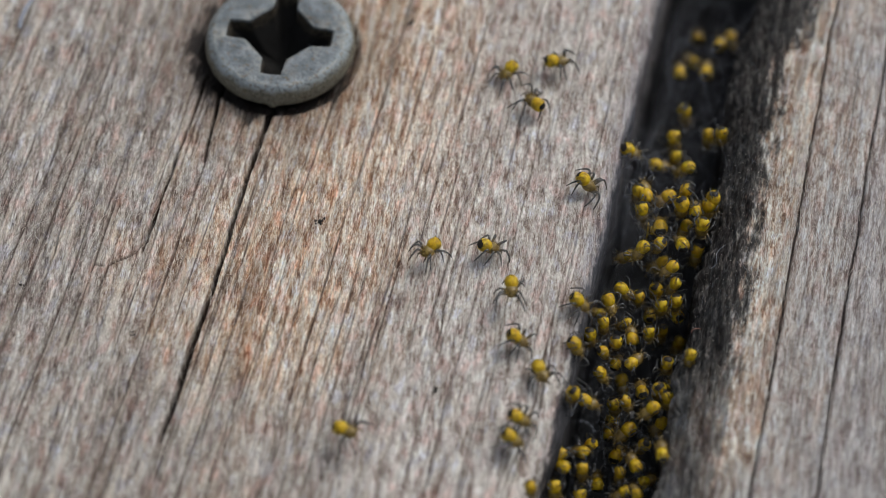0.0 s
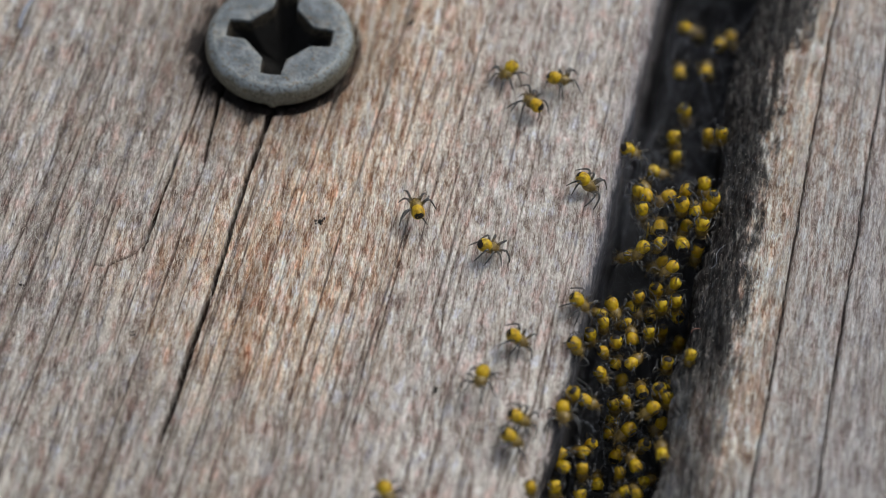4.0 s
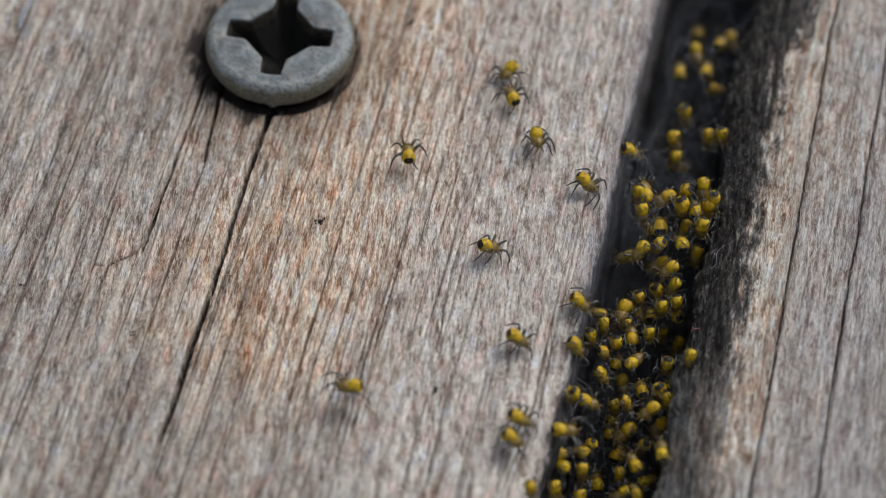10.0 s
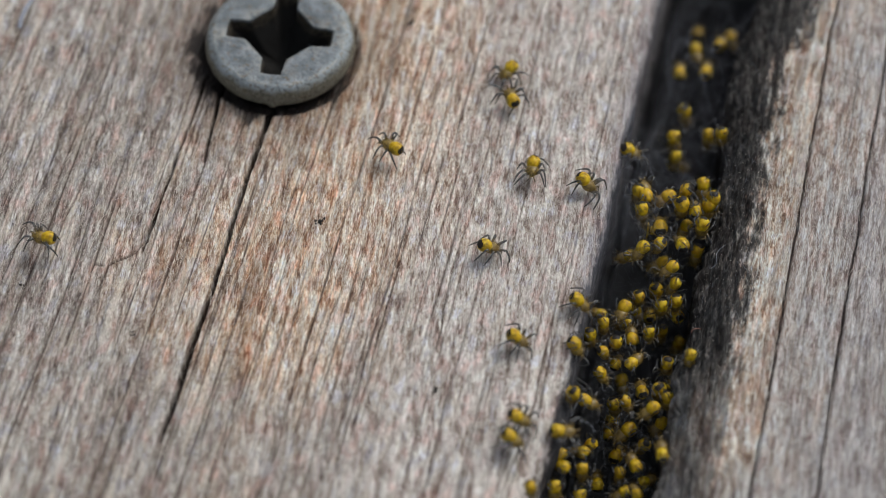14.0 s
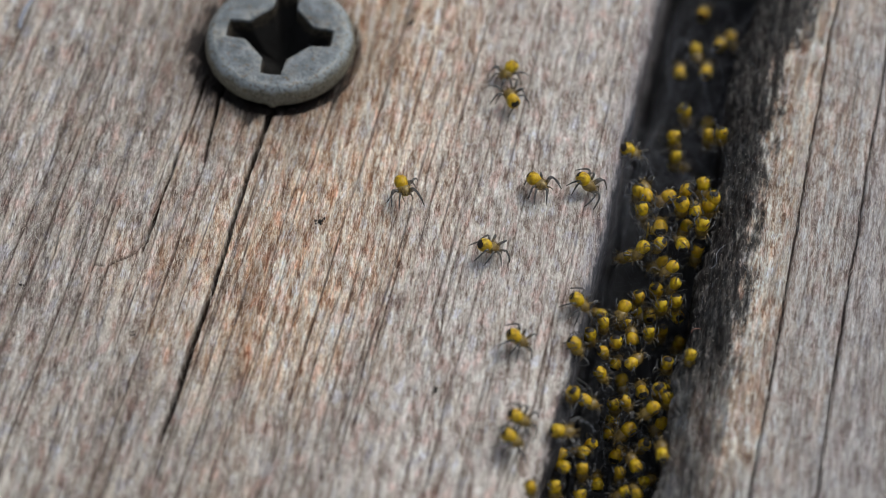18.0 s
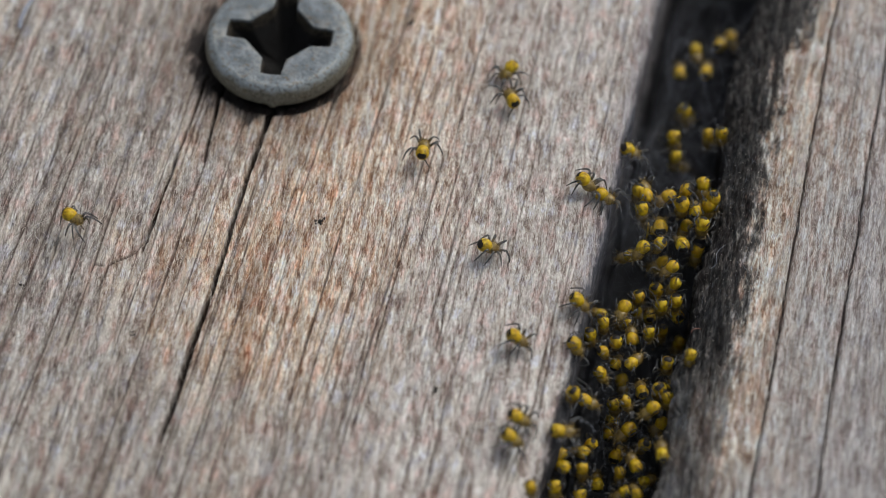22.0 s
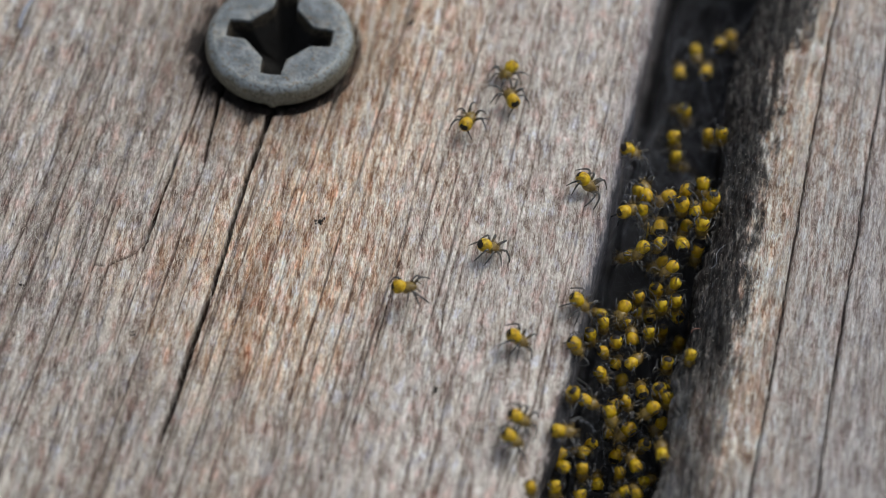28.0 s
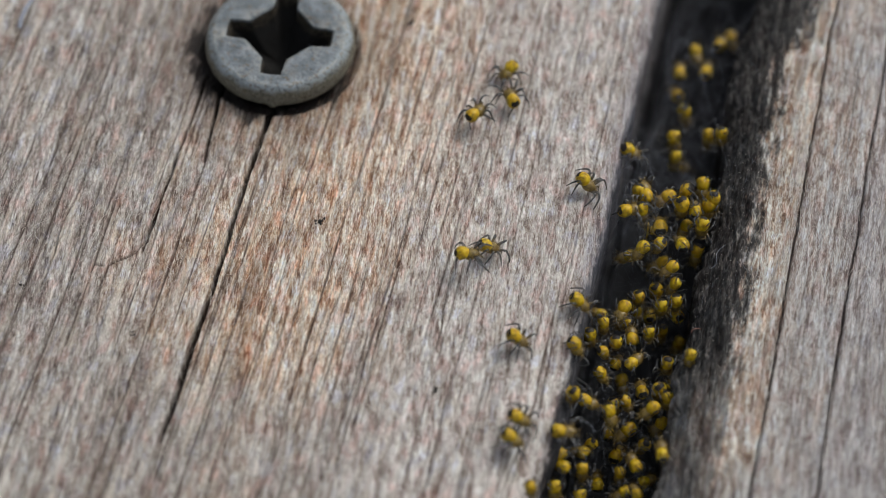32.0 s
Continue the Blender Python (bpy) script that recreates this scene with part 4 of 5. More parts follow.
roam("pale yellow spiderling walking above the board on silk",
     [(0, 3.78, -3.30, 1.50, -90, -12), (0.5, 3.17, -4.32, 1.50, -102, -12), (1, 3.01, -5.36, 1.50, -107, -12), (1.5, 2.92, -6.95, 1.50, -107, -12), (2, 2.73, -7.57, 1.50, -107, -12), (2.5, 2.70, -7.61, 1.50, -107, -12), (3, 2.60, -8.26, 1.50, -100, -12), (3.5, 2.26, -9.09, 1.50, -105, -12), (4.5, 2.10, -9.16, 1.50, -100, -12), (5.5, 2.04, -9.20, 1.50, -100, -12), (6, 2.01, -9.45, 1.50, -108, -12), (6.5, 1.64, -9.56, 1.50, -129, -12), (7, 0.58, -9.92, 1.50, -115, -12), (7.5, 0.09, -10.56, 1.50, -132, -12), (8, -0.67, -10.63, 1.50, -150, -12), (8.5, -1.66, -11.27, 1.50, -168, -12), (9, -2.30, -11.20, 1.50, -168, -12), (9.5, -3.51, -10.70, 1.50, -174, -12), (10, -4.74, -10.03, 1.50, -182, -12), (10.5, -6.74, -9.16, 1.50, -204, -12), (11, -8.32, -8.44, 1.50, -200, -12), (11.5, -9.71, -7.39, 1.50, -213, -12), (12, -12.00, -5.70, 1.50, -215, -12), (12.5, -14.38, -3.23, 1.50, -218, -12), (13, -16.10, -1.78, 1.50, -202, -12), (13.5, -19.14, -0.74, 1.50, -210, -12), (14, -22.08, -0.28, 1.50, -190, -12), (14.5, -25.00, 0.07, 1.50, -182, -12), (15.2, -28.36, 0.38, 1.50, -180, -12), (17, -31.33, 1.32, 1.50, -249, -12), (18.5, -31.85, 2.90, 1.50, -314, -12), (20, -31.26, 3.30, 1.50, -372, -12), (21, -26.74, 3.06, 1.50, -390, -12), (21.5, -23.86, 2.42, 1.50, -395, -12), (22, -21.05, 1.32, 1.50, -395, -12), (22.5, -18.40, -0.51, 1.50, -404, -12), (23, -15.74, -1.55, 1.50, -384, -12), (23.5, -13.62, -1.66, 1.50, -366, -12), (24, -11.67, -1.74, 1.50, -395, -12), (24.5, -10.22, -2.54, 1.50, -406, -12), (25, -8.25, -3.41, 1.50, -411, -12), (25.5, -7.07, -4.24, 1.50, -395, -12), (26.5, -4.73, -4.35, 1.50, -360, -12), (27.5, -2.87, -3.60, 1.50, -342, -12), (28, -2.43, -3.57, 1.50, -360, -12), (28.5, -1.95, -2.31, 1.50, -336, -12), (29, -0.63, -1.86, 1.50, -345, -12), (29.5, -0.44, -1.28, 1.50, -319, -12), (29.75, -0.35, -1.01, 1.50, -287, -12), (30, -0.25, -0.82, 1.50, -262, -12), (30.5, 0.03, -0.28, 1.50, -270, -12), (31, 0.32, -0.51, 1.50, -297, -12), (31.5, 0.82, -0.74, 1.50, -342, -12), (32, 1.07, -1.32, 1.50, -360, -12)])
roam("orange-yellow spiderling walking out over the board",
     [(0, -5.47, -12.58, 1.40, -24, -12), (0.5, -5.47, -12.58, 1.40, -24, -12), (1, -5.20, -12.61, 1.40, -12, -12), (1.5, -4.69, -12.61, 1.40, -12, -12), (2, -4.31, -13.42, 1.40, -55, -12), (2.5, -3.65, -13.94, 1.40, -30, -12), (3, -3.31, -14.66, 1.40, -60, -12), (3.5, -3.30, -15.34, 1.40, -69, -12), (4.3, -2.77, -16.97, 1.40, -65, -12), (5.2, -1.87, -19.47, 1.40, -65, -12), (7, -1.42, -20.78, 1.40, -65, -12), (32, -1.42, -20.78, 1.40, -65, -12)])
roam("yellow spiderling wandering from the pair towards the gap",
     [(0, 6.45, 12.93, 0.95, 0, -12), (0.5, 6.49, 12.97, 0.95, 6, -12), (1, 6.27, 12.41, 0.95, 41, -12), (1.5, 6.35, 12.80, 0.95, 41, -12), (1.75, 6.32, 12.84, 0.95, 0, -12), (2, 6.28, 12.80, 0.95, -46, -12), (2.5, 6.11, 12.46, 0.95, -35, -12), (2.75, 6.37, 12.24, 0.95, 18, -12), (3, 6.63, 12.07, 0.95, 60, -12), (3.5, 6.66, 11.86, 0.95, 35, -12), (4.2, 6.59, 11.56, 0.95, -30, -12), (5.5, 6.41, 10.96, 0.95, -73, -12), (6, 6.03, 10.67, 0.95, -107, -12), (6.5, 5.76, 10.29, 0.95, -107, -12), (7, 5.95, 9.74, 0.95, -69, -12), (7.5, 5.94, 9.61, 0.95, -51, -12), (8, 5.90, 9.28, 0.95, -65, -12), (8.5, 5.76, 8.69, 0.95, -69, -12), (9, 5.46, 8.48, 0.95, -75, -12), (10, 5.40, 7.49, 0.95, -82, -12), (11, 5.20, 7.03, 0.95, -65, -12), (12, 5.44, 6.42, 0.95, -82, -12), (13, 5.21, 5.89, 0.95, -82, -12), (14, 5.20, 5.40, 0.95, -98, -12), (14.5, 5.00, 5.20, 0.95, -115, -12), (16.5, 4.55, 4.07, 0.95, -86, -12), (17, 4.75, 4.27, 0.95, -72, -12), (18, 5.20, 4.23, 0.95, -41, -12), (18.5, 5.55, 4.03, 0.95, -46, -12), (19, 6.23, 3.75, 0.95, -46, -12), (19.5, 6.67, 3.58, 0.95, -35, -12), (20, 7.26, 3.71, 0.95, -65, -12), (20.5, 7.66, 3.27, 0.95, -82, -12), (21, 8.35, 3.02, 0.58, -65, -12), (21.5, 8.83, 3.64, 0.33, -46, -12), (22, 9.07, 3.72, 0.17, -35, -12), (23, 9.37, 3.72, -0.05, 0, -12), (24, 9.48, 3.80, -0.11, 0, -12), (25, 9.48, 3.69, -0.13, 0, -12), (25.5, 9.74, 3.54, -0.25, 6, -12), (27.5, 10.36, 3.06, -0.25, 24, -12), (28, 10.39, 2.78, -0.25, 24, -12), (32, 10.45, 2.86, -0.25, 18, -12)])
roam("yellow spiderling close to another on the board",
     [(0, 5.55, 9.65, 0.95, 134, -12), (3.5, 5.51, 9.61, 0.95, 134, -12), (5.5, 5.15, 9.57, 0.95, 139, -12), (6, 5.05, 9.70, 0.95, 145, -12), (6.5, 4.92, 9.49, 0.95, 156, -12), (7, 4.45, 9.49, 0.95, 174, -12), (7.5, 4.19, 9.40, 0.95, 186, -12), (8, 4.32, 9.32, 0.95, 180, -12), (8.5, 4.43, 9.78, 0.95, 145, -12), (9, 4.20, 9.82, 0.95, 111, -12), (10, 4.13, 10.03, 0.95, 107, -12), (13, 4.10, 9.95, 0.95, 108, -12), (20, 4.10, 9.91, 0.95, 108, -12), (32, 4.10, 9.91, 0.95, 108, -12)])
roam("yellow spiderling climbing along the board's edge",
     [(0, 5.20, -8.27, 0.60, -65, -12), (0.5, 5.26, -8.42, 0.60, -65, -12), (1, 5.17, -8.38, 0.60, -55, -12), (1.5, 5.20, -8.13, 0.60, -46, -12), (2, 5.90, -8.03, 0.22, -78, -12), (2.5, 6.21, -8.43, -0.07, -75, -12), (3, 6.42, -8.84, -0.29, -82, -12), (3.5, 6.53, -9.68, -0.51, -94, -12), (4.5, 6.45, -10.27, -0.55, -65, -12), (5.5, 6.38, -10.69, -0.56, -24, -12), (6, 6.62, -10.92, -0.60, 0, -12), (8, 6.74, -10.95, -0.60, 0, -12), (9, 6.45, -11.38, -0.60, 0, -12), (10, 6.30, -11.52, -0.60, 0, -12), (12, 6.20, -11.60, -0.58, 0, -12), (32, 6.24, -11.59, -0.60, 0, -12)])
roam("yellow spiderling climbing through the silk in the gap",
     [(0, 15.96, 19.90, -7.80, 115, 0), (1, 15.47, 19.24, -6.60, 107, 0), (2, 14.88, 20.00, -5.40, 94, 0), (3, 15.01, 20.68, -5.16, 46, 0), (4.5, 15.28, 20.15, -4.92, -35, 0), (6, 15.52, 19.13, -4.68, -78, 0), (7, 15.54, 18.85, -4.68, -82, 0), (9, 15.59, 18.24, -4.44, -82, 0), (10, 15.70, 18.29, -4.44, -82, 0), (32, 15.69, 18.15, -4.44, -82, 0)])
roam("yellow spiderling climbing through the silk in the gap",
     [(0, 16.63, 20.02, -8.40, -65, 0), (8, 16.54, 18.36, -7.20, -65, 0), (9, 16.41, 16.11, -5.64, -65, 0), (10, 16.66, 15.91, -5.40, 0, 0), (11, 17.28, 16.08, -5.16, 0, 0), (12, 17.93, 15.26, -4.92, -65, 0), (13, 17.55, 14.11, -4.92, -90, 0), (14, 17.61, 13.11, -5.16, -82, 0), (16, 17.56, 14.79, -8.40, -82, 0), (19, 16.27, 16.15, -9.00, -145, 0), (29, 15.06, 16.83, -9.00, -226, 0), (31, 14.59, 15.46, -6.12, -253, 0), (32, 14.49, 15.53, -5.64, -253, 0)])
roam("yellow spiderling climbing through the silk in the gap",
     [(0, 16.49, 22.86, -9.00, 82, 0), (16.5, 16.51, 23.24, -9.00, 82, 0), (18, 16.42, 21.86, -5.40, 73, 0), (19, 16.75, 22.35, -5.16, 65, 0), (20, 17.42, 24.50, -4.80, 65, 0), (32, 17.51, 24.73, -4.80, 65, 0)])
roam("yellow spiderling climbing through the silk in the gap",
     [(0, 14.41, 7.10, -1.80, -168, 20), (1, 14.71, 7.10, -1.80, -139, 20), (2, 15.00, 6.48, -1.80, -98, 20), (3, 15.31, 6.02, -1.80, -94, 20), (5.5, 15.23, 5.86, -1.80, -94, 20), (32, 15.20, 5.90, -1.80, -94, 20)])
roam("yellow spiderling climbing through the silk in the gap",
     [(0, 12.62, 8.21, -3.00, 0, 0), (1, 12.62, 8.16, -3.00, 0, 0), (3, 12.46, 7.74, -3.00, -12, 0), (6, 12.79, 7.97, -3.24, 0, 0), (7, 13.53, 8.84, -3.96, 0, 0), (9, 14.17, 11.36, -7.20, -12, 0), (32, 14.28, 11.36, -7.20, -12, 0)])
roam("yellow spiderling climbing through the silk in the gap",
     [(0, 10.20, -1.03, -2.52, -35, 0), (1, 10.20, -1.42, -2.76, -65, 0), (2, 10.29, -1.56, -3.24, -65, 0), (3.2, 11.02, -0.39, -5.40, -55, 0), (32, 11.32, 0.20, -6.60, -55, 0)])
roam("yellow spiderling climbing through the silk in the gap",
     [(0, 9.39, -2.09, -2.04, -73, 10), (3, 9.54, -2.32, -2.04, -65, 10), (6, 9.79, -2.48, -2.04, -73, 10), (8, 10.24, -2.52, -2.04, -98, 10), (10, 10.30, -2.52, -2.04, -115, 0), (32, 10.27, -2.56, -2.04, -115, 0)])
roam("yellow spiderling climbing through the silk in the gap",
     [(0, 9.85, -5.89, -9.00, -82, 0), (22, 9.85, -5.89, -9.00, -82, 0), (24, 9.55, -8.52, -4.20, -82, 0), (25, 9.42, -9.47, -2.52, -78, 20), (28, 9.18, -9.40, -2.16, -73, 20), (32, 9.15, -9.36, -2.16, -73, 20)])
roam("yellow spiderling climbing through the silk in the gap",
     [(0, 6.89, -16.42, -2.04, 98, 0), (4.6, 6.89, -16.25, -2.04, 98, 0), (6, 6.67, -14.72, -1.56, 98, 0), (6.5, 6.56, -14.23, -1.44, 98, 0), (7, 6.56, -14.44, -1.44, 98, 0), (7.5, 6.70, -15.07, -1.68, 98, 0), (8.5, 6.99, -16.56, -2.40, 98, 0), (32, 7.07, -16.91, -2.40, 98, 0)])


# ---------------------------------------------------------------- silk, fibres, grit
def strands(name, label, category, material, makers, radius, kind="stuff"):
    """Many thin threads in one mesh: each maker gives a list of points (mm)."""
    bm = bmesh.new()
    for pts, w in makers:
        tube(bm, pts, [radius * w] * len(pts), 3)
    me = bpy.data.meshes.new(name)
    bm.to_mesh(me)
    bm.free()
    me.materials.append(material)
    ob = new(name, me)
    ob.matrix_world = pose(0, 0, 0, 0, 0, -12.6)
    return tagged(ob, label, category, kind=kind)


SR = random.Random(21)


def silk_threads():
    """Threads strung across the gap, thickest round the huddle."""
    for _ in range(60):
        v = SR.uniform(-17, 22)
        a = Vector((SR.uniform(8.3, 9.2), v, SR.uniform(-3.5, -0.3)))
        b = Vector((SR.uniform(13.2, 15.2), v + SR.gauss(0, 3.5), SR.uniform(-4.5, -1.2)))
        if SR.random() < 0.55:
            a = Vector((SR.uniform(8.8, 14.5), v, SR.uniform(-4.0, -0.2)))
            b = a + Vector((SR.uniform(-2.5, 2.5), SR.gauss(0, 4.0), SR.uniform(-2.0, 0.6)))
            b.x = min(max(b.x, 8.8), 14.8)
        sag, sway = SR.uniform(0.0, 0.5), SR.gauss(0, 0.25)
        pts = [a.lerp(b, f) - Vector((sway * math.sin(f * math.pi), sway * math.sin(f * 4.5), sag * math.sin(f * math.pi))) for f in (0, 0.2, 0.4, 0.6, 0.8, 1)]
        yield pts, SR.uniform(0.5, 1.5)


def silk_fan():
    """Denser threads from the board's edge to the top of the huddle."""
    for _ in range(60):
        a = Vector((SR.uniform(8.6, 9.3), SR.uniform(1.5, 13), SR.uniform(-1.4, -0.1)))
        b = Vector((SR.uniform(9.6, 13.0), SR.uniform(1.5, 9.5), SR.uniform(-1.2, 0.1)))
        w = SR.gauss(0, 0.18)
        yield [a.lerp(b, f) + Vector((w * math.sin(f * 3.1), w * math.sin(f * 5), 0)) for f in (0, 0.2, 0.4, 0.6, 0.8, 1)], SR.uniform(0.7, 1.5)
    for _ in range(45):      # and down the board's side beside the huddle
        a = Vector((SR.uniform(8.7, 9.2), SR.uniform(-5, 4), SR.uniform(-3.5, -0.3)))
        b = a + Vector((SR.uniform(0.3, 3.2), SR.gauss(0, 2.5), SR.uniform(-2.5, 0.3)))
        w = SR.gauss(0, 0.3)
        yield [a.lerp(b, f) + Vector((0, w * math.sin(f * 3.1), w * math.sin(f * 5))) for f in (0, 0.2, 0.4, 0.6, 0.8, 1)], SR.uniform(0.6, 1.3)


def silk_haze():
    """Loose sheets of the finest threads, densest over the far end of the gap."""
    for _ in range(190):
        v = SR.uniform(4.0, 23.0)
        a = Vector((SR.uniform(8.8, 13.5), v, SR.uniform(-4.5, -0.6)))
        b = a + Vector((SR.uniform(-1.0, 4.0), SR.gauss(0, 3.0), SR.uniform(-1.6, 1.2)))
        b.x, b.z = min(max(b.x, 8.9), 14.9), min(b.z, -0.5)
        yield [a, a.lerp(b, 0.5) - Vector((0, 0, 0.1)), b], SR.uniform(0.6, 1.4)
    for _ in range(50):
        v = SR.uniform(-18.0, 2.0)
        a = Vector((SR.uniform(9.0, 13.0), v, SR.uniform(-5.0, -1.5)))
        b = a + Vector((SR.uniform(-1.0, 3.0), SR.gauss(0, 2.0), SR.uniform(-1.2, 1.0)))
        b.x, b.z = min(max(b.x, 9.0), 14.2), min(b.z, -1.2)
        yield [a, a.lerp(b, 0.5) - Vector((0, 0, 0.1)), b], SR.uniform(0.4, 1.0)


strands("silk_web", "thin hazy sheets of silk deep in the gap", "web", SILK, silk_haze(), 0.0032)
strands("silk_web", "fine bluish silk fan spun from the board's edge to the huddle", "web", SILK, silk_fan(), 0.0021)
strands("silk_web", "fine grey silk threads strung across the gap", "web", SILK, silk_threads(), 0.002)


def ease(x, lo, hi):
    t = min(max((x - lo) / (hi - lo), 0), 1)
    return t * t * (3 - 2 * t)


def board_height(u, v):
    """Rough height of the two boards, for loose fibres to lie on."""
    if u < 8.7:
        d = min(max((u - 7.75) / 1.0, 0), 1)
        return -1.0 * (1 - math.sqrt(max(0, 1 - d * d))) - 0.9 * ease(u, 5.2, 8.6) ** 1.5 * ease(-v, 1.0, 9.0)
    d = min(max((17.0 - u) / 2.7, 0), 1)
    return -1.7 * d ** 1.8 + 0.10 * ease(u, 19.3, 19.5) + 0.08 * ease(u, 22.7, 22.9)


def loose_fibres():
    """Bleached wood fibres that have lifted off the surface, mostly along the grain."""
    for _ in range(5200):
        if SR.random() < 0.72:
            u = SR.uniform(-29, 8.2)
        else:
            u = SR.uniform(17.6, 27)
        v = SR.uniform(-21, 24)
        a = SR.gauss(0, 0.10) if SR.random() < 0.93 or u > 6.5 else SR.uniform(-1.4, 1.4)
        n = SR.uniform(0.25, 1.1)
        if math.hypot(u + 12.6, v - 12.0) < 6.5:
            continue
        z = board_height(u, v) + SR.uniform(-0.02, 0.06)
        curl = SR.gauss(0, 0.10)
        pts = [Vector((u + f * n * math.sin(a) + curl * f * f, v + f * n * math.cos(a), z + 0.05 * math.sin(f * 3.1))) for f in (0, 0.33, 0.66, 1)]
        yield pts, SR.uniform(0.5, 1.4)


strands("wood_fibres", "pale loose wood fibres lifted off the boards", "fibre", FIBRE, loose_fibres(), 0.009)


def edge_fuzz():
    """Fine curled hairs on the blackened edge."""
    for _ in range(280):
        u, v = SR.uniform(14.6, 17.0), SR.uniform(-16, 20)
        z = board_height(u, v) + 0.05
        a, n = SR.uniform(0, 6.28), SR.uniform(0.12, 0.45)
        bow = SR.gauss(0, 0.2)
        yield [Vector((u + f * n * math.cos(a) + bow * f * f, v + f * n * math.sin(a) - bow * f * f, z + 0.25 * n * math.sin(f * 3.0))) for f in (0, 0.3, 0.6, 1)], SR.uniform(0.5, 1.3)


strands("edge_fuzz", "fine pale hairs and silk scraps on the blackened edge", "fibre", SILK, edge_fuzz(), 0.0045)


def long_threads():
    """Loose silk over the boards, a curled hair and the strands above the roaming spiderlings."""
    for _ in range(26):
        u, v = SR.uniform(-16, 8), SR.uniform(-10, 18)
        a, n = SR.gauss(0.2, 0.7), SR.uniform(2, 9)
        bow = SR.gauss(0, 0.5)
        yield [Vector((u + f * n * math.sin(a) + bow * math.sin(f * 3.1), v + f * n * math.cos(a), 0.12 + 0.7 * math.sin(f * 3.1))) for f in (0, 0.15, 0.3, 0.45, 0.6, 0.75, 0.9, 1)], SR.uniform(0.5, 1.0)
    for (u0, v0), (u1, v1), z in (((-0.77, 16.5), (1.65, 4.98), 1.4), ((3.26, 20.7), (4.73, 12.3), 1.2), ((2.33, 11.4), (3.4, 4.96), 1.0)):
        yield [Vector((u0 + (u1 - u0) * f + 0.12 * math.sin(f * 9), v0 + (v1 - v0) * f, z - 0.5 * f)) for f in (0, 0.12, 0.25, 0.37, 0.5, 0.62, 0.75, 0.87, 1)], 1.3
    yield [Vector((14.95 + 0.5 * f + 0.15 * math.sin(f * 7), 2.6 + 1.5 * f, -0.95 + 0.5 * f)) for f in (0, 0.2, 0.4, 0.6, 0.8, 1)], 3.0
    yield [Vector((2.2 + 0.35 * math.sin(f * 4), 7.2 + 2.0 * f, 0.3 + 0.3 * f)) for f in (0, 0.2, 0.4, 0.6, 0.8, 1)], 1.6


def coarse_threads():
    """A few thicker bluish strands in the near end of the gap."""
    for _ in range(5):
        a = Vector((SR.uniform(8.9, 9.6), SR.uniform(-11.5, -8.2), SR.uniform(-1.6, -0.7)))
        b = a + Vector((SR.uniform(0.5, 1.6), SR.uniform(-1.6, 1.2), SR.uniform(-0.5, 0.3)))
        w = SR.gauss(0, 0.35)
        yield [a.lerp(b, f) + Vector((0, w * math.sin(f * 3.1), 0.2 * math.sin(f * 3.1))) for f in (0, 0.2, 0.4, 0.6, 0.8, 1)], SR.uniform(0.6, 1.3)


strands("silk_strands", "thicker bluish silk strands near the board's edge", "web", SILK, coarse_threads(), 0.011)
strands("silk_threads", "single loose silk threads drifting over the boards", "web", SILK, long_threads(), 0.005)


def lump(bm, p, r, rng):
    made = bmesh.ops.create_icosphere(bm, subdivisions=1, radius=r * MM)["verts"]
    for w in made:
        w.co = w.co * rng.uniform(0.7, 1.25) + Vector(p) * MM


def dust():
    bm = bmesh.new()
    for _ in range(520):
        u, v = SR.uniform(14.6, 18.0), SR.uniform(-16, 20)
        lump(bm, (u, v, board_height(u, v) + 0.10), SR.uniform(0.010, 0.028), SR)
    me = bpy.data.meshes.new("dust")
    bm.to_mesh(me)
    bm.free()
    me.materials.append(FIBRE)
    ob = new("dust", me)
    ob.matrix_world = pose(0, 0, 0, 0, 0, -12.6)
    tagged(ob, "pale dust grains on the blackened edge", "dust", kind="stuff")


dust()


def glints():
    """Tiny pale lumps scattered over the bare wood, standing in for its glints."""
    bm = bmesh.new()
    for _ in range(800):
        u, v = SR.uniform(-28, 7.5), SR.uniform(-18, 20)
        if math.hypot(u + 12.6, v - 12.0) > 5.2:
            lump(bm, (u, v, SR.uniform(0.0, 0.07)), SR.uniform(0.010, 0.024), SR)
    me = bpy.data.meshes.new("crumbs")
    bm.to_mesh(me)
    bm.free()
    me.materials.append(FIBRE)
    ob = new("crumbs", me)
    ob.matrix_world = pose(0, 0, 0, 0, 0, -12.6)
    tagged(ob, "tiny pale lumps imitating glints on the bare board", "dust", kind="stuff")


glints()


def grit(u, v, r, label):
    bm = bmesh.new()
    for k in range(9):
        lump(bm, (SR.gauss(0, r * 0.6), SR.gauss(0, r * 0.6), r * SR.uniform(0.2, 0.9)), r * SR.uniform(0.25, 0.6), SR)
    me = bpy.data.meshes.new("grit")
    bm.to_mesh(me)
    bm.free()
    me.materials.append(GRIT)
    ob = new("grit", me)
    ob.matrix_world = pose(0, 0, 0, 0, 0, -12.6) @ Matrix.Translation((u * MM, v * MM, -0.03 * MM))
    tagged(ob, label, "grit", "grit")


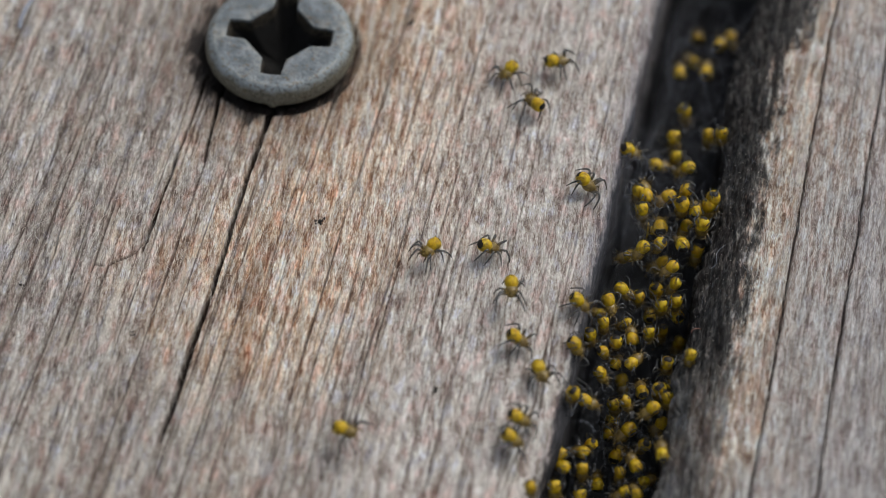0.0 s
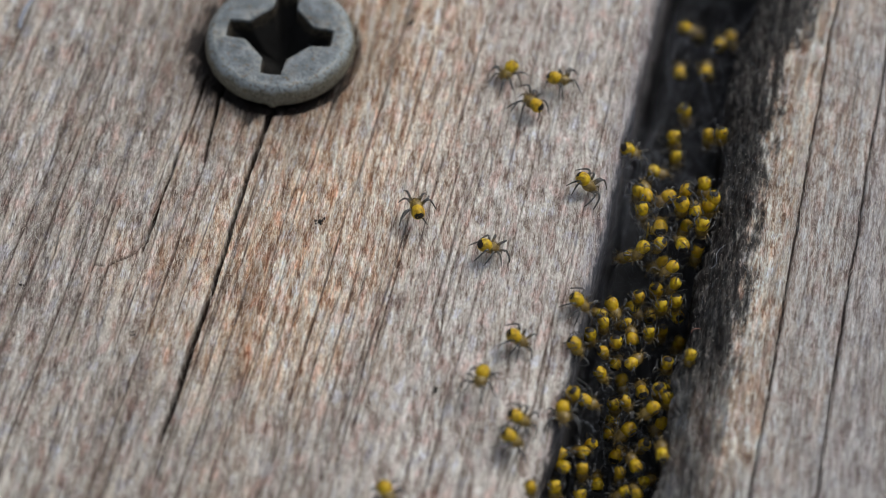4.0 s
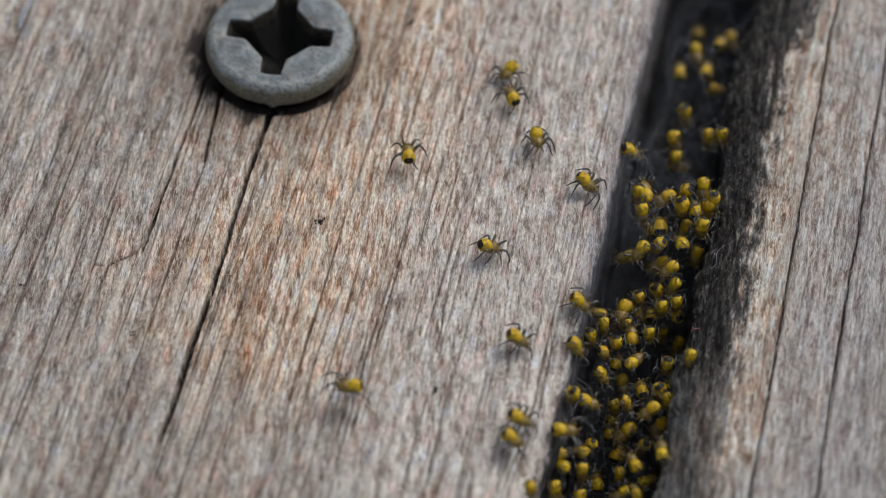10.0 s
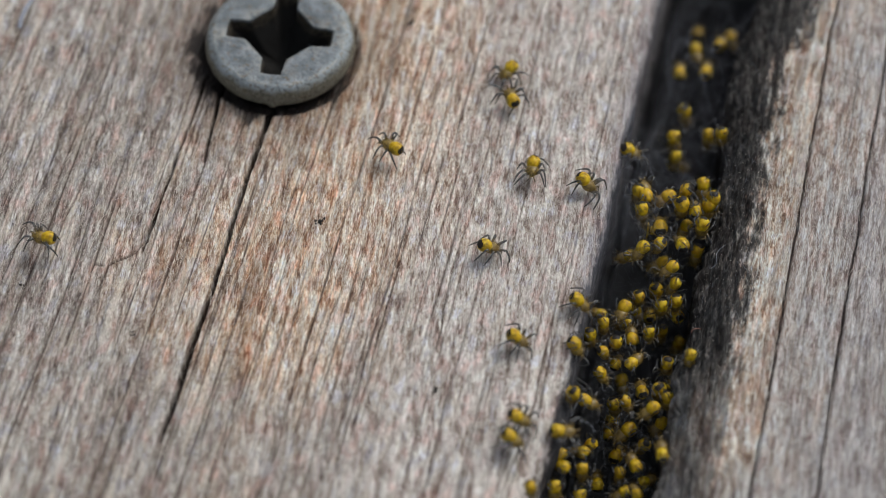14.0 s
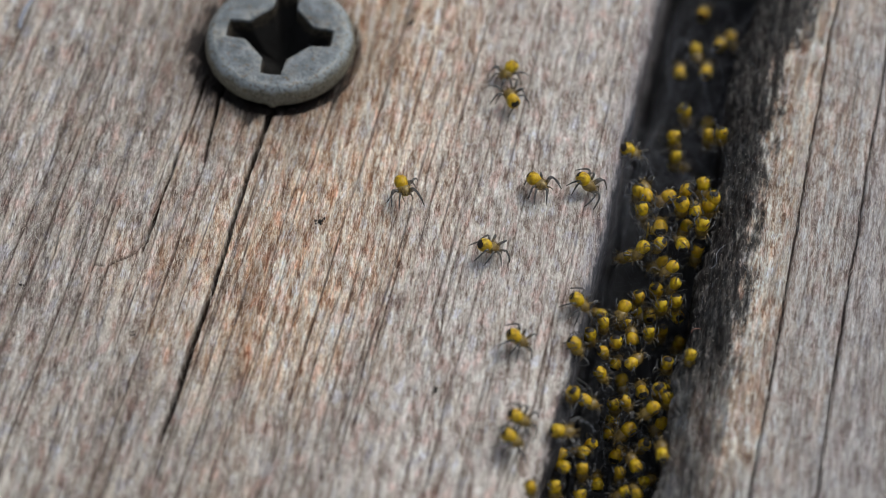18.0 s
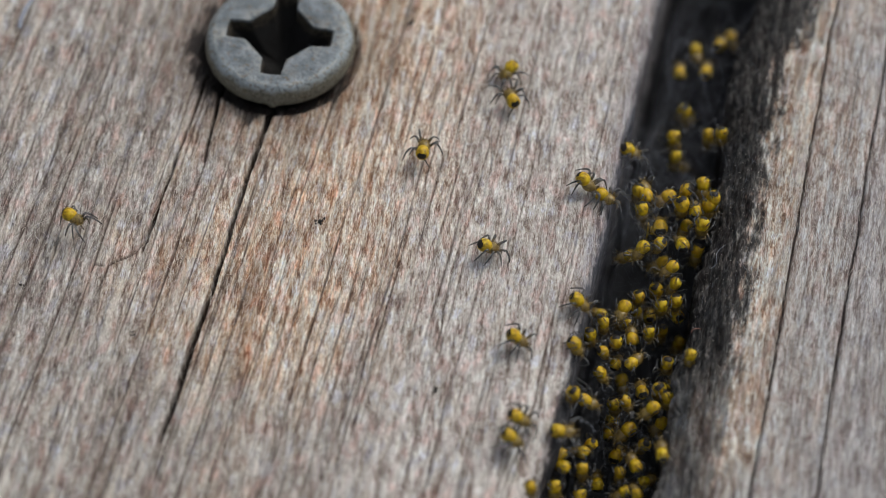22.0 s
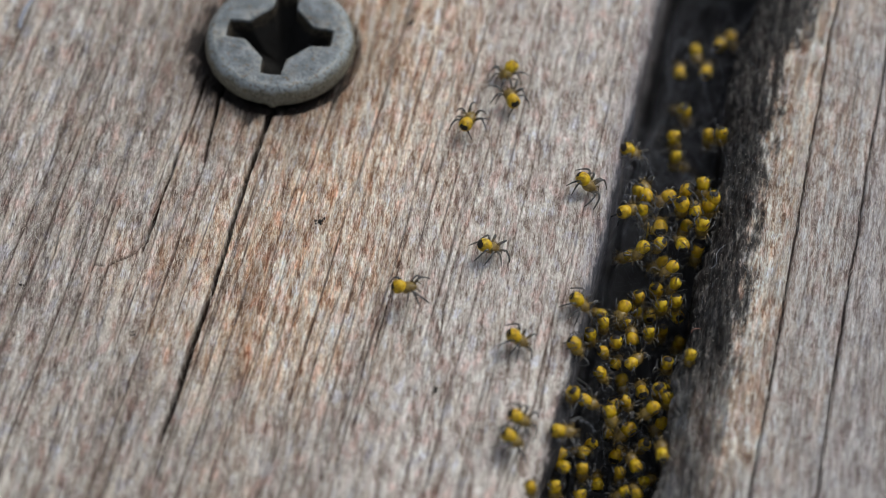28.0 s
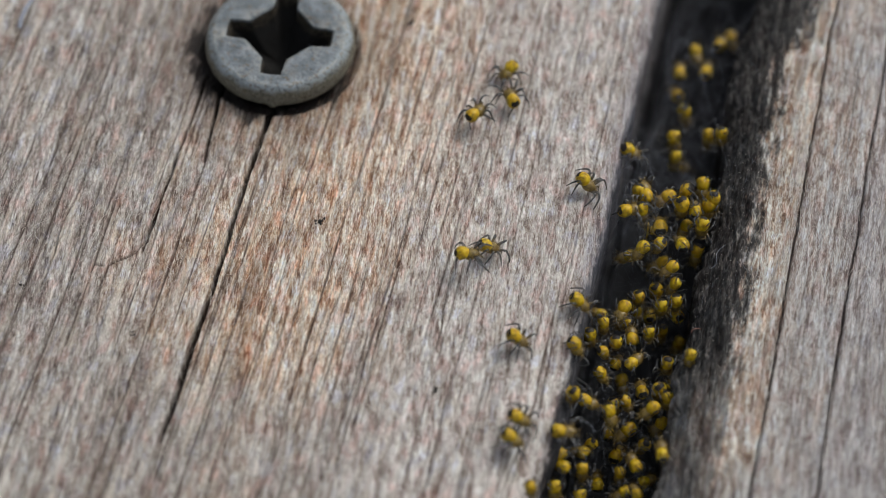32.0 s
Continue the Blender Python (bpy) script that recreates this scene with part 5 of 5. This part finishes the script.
def husk():
    """A curled shred."""
    bm = bmesh.new()
    tube(bm, [Vector((0.42 * math.cos(a), 0.22 * math.sin(a), 0.10 + 0.03 * math.sin(3 * a))) for a in (0.2, 0.7, 1.2, 1.7, 2.2, 2.7, 3.2, 3.6)], [0.02, 0.05, 0.06, 0.055, 0.05, 0.045, 0.035, 0.015])
    me = bpy.data.meshes.new("husk")
    bm.to_mesh(me)
    bm.free()
    me.materials.append(HUSK)
    ob = new("husk", me)
    ob.matrix_world = pose(0, 0, 0, 0, 0, -12.6) @ pose(14.85 * MM, -1.75 * MM, -0.95 * MM, 20, 0, 25) @ Matrix.Diagonal((0.7, 0.7, 0.7, 1))
    tagged(ob, "reddish-brown curled shred on the blackened board edge", "debris")


def board_fuzz():
    """Curled whitish fuzz lying in all directions on the bleached wood."""
    for _ in range(3800):
        u, v = (SR.uniform(17.4, 28), SR.uniform(-16, 18)) if SR.random() < 0.18 else (SR.uniform(-2, 8.3), SR.uniform(-16, 16)) if SR.random() < 0.4 else (SR.uniform(-28, 0), SR.uniform(-14, 14))
        if math.hypot(u + 12.6, v - 12.0) < 6.0:
            continue
        a, n, z = SR.uniform(0, 6.28), SR.uniform(0.25, 1.1), board_height(u, v) + 0.06
        bow = SR.gauss(0, 0.2)
        yield [Vector((u + f * n * math.cos(a) - bow * math.sin(a) * math.sin(f * 3.1), v + f * n * math.sin(a) + bow * math.cos(a) * math.sin(f * 3.1), z + 0.07 * math.sin(f * 3.1))) for f in (0, 0.25, 0.5, 0.75, 1)], SR.uniform(0.5, 1.3)


def silk_scrap():
    """A torn white scrap of old silk."""
    for _ in range(16):
        u = SR.gauss(-28.4, 0.07)
        yield [Vector((u + 0.12 * math.sin(f * 4 + u), 10.2 + 2.4 * f, 0.15 + 0.05 * f)) for f in (0, 0.3, 0.6, 1)], SR.uniform(0.8, 2.0)


strands("board_fuzz", "fine curled whitish fuzz on the bleached boards", "fibre", FIBRE, board_fuzz(), 0.0062)
strands("silk_scrap", "torn white scrap of old silk on the board", "web", SILK, silk_scrap(), 0.02, "")
husk()
grit(-22.45, -7.6, 0.12, "small dark crumb of dirt on the grey board")
grit(-15.5, -9.3, 0.13, "dark crumb of dirt in the grain")
grit(-5.5, 15.8, 0.14, "dark curled crumb of dirt on the board")
grit(-7.2, 0.3, 0.16, "black crumb of dirt lying on the board")
grit(-7.05, 0.62, 0.08, "small black crumb of dirt on the board")
grit(1.62, -9.2, 0.15, "dark crumb of dirt caught in the grain")


def motions():
    """Every roaming spiderling and its striding legs."""
    for k, (ob, rows) in enumerate(ROAMERS):
        walk(ob, [(r[0], stance(*r[1:])) for r in rows])
        legs = [c for c in ob.children if c.name.startswith("leg")]
        for j, leg in enumerate(legs):
            hip = leg.location.copy()
            keys, phase = [], 0.0
            for (r, s) in zip(rows, rows[1:]):
                step = math.hypot(s[1] - r[1], s[2] - r[2]) + abs(s[4] - r[4]) * 0.008
                n = max(1, min(6, round(step / 0.6)))
                for i in range(n):
                    t = r[0] + (s[0] - r[0]) * i / n
                    swing = 16.0 * math.sin(phase + math.pi * (j % 2) + 0.4 * j)
                    keys.append((t, Matrix.Translation(hip) @ pose(0, 0, 0, 0, 0, swing)))
                    phase += step / n * 2.6
            keys.append((rows[-1][0], keys[-1][1]))
            walk(leg, keys)


motions()
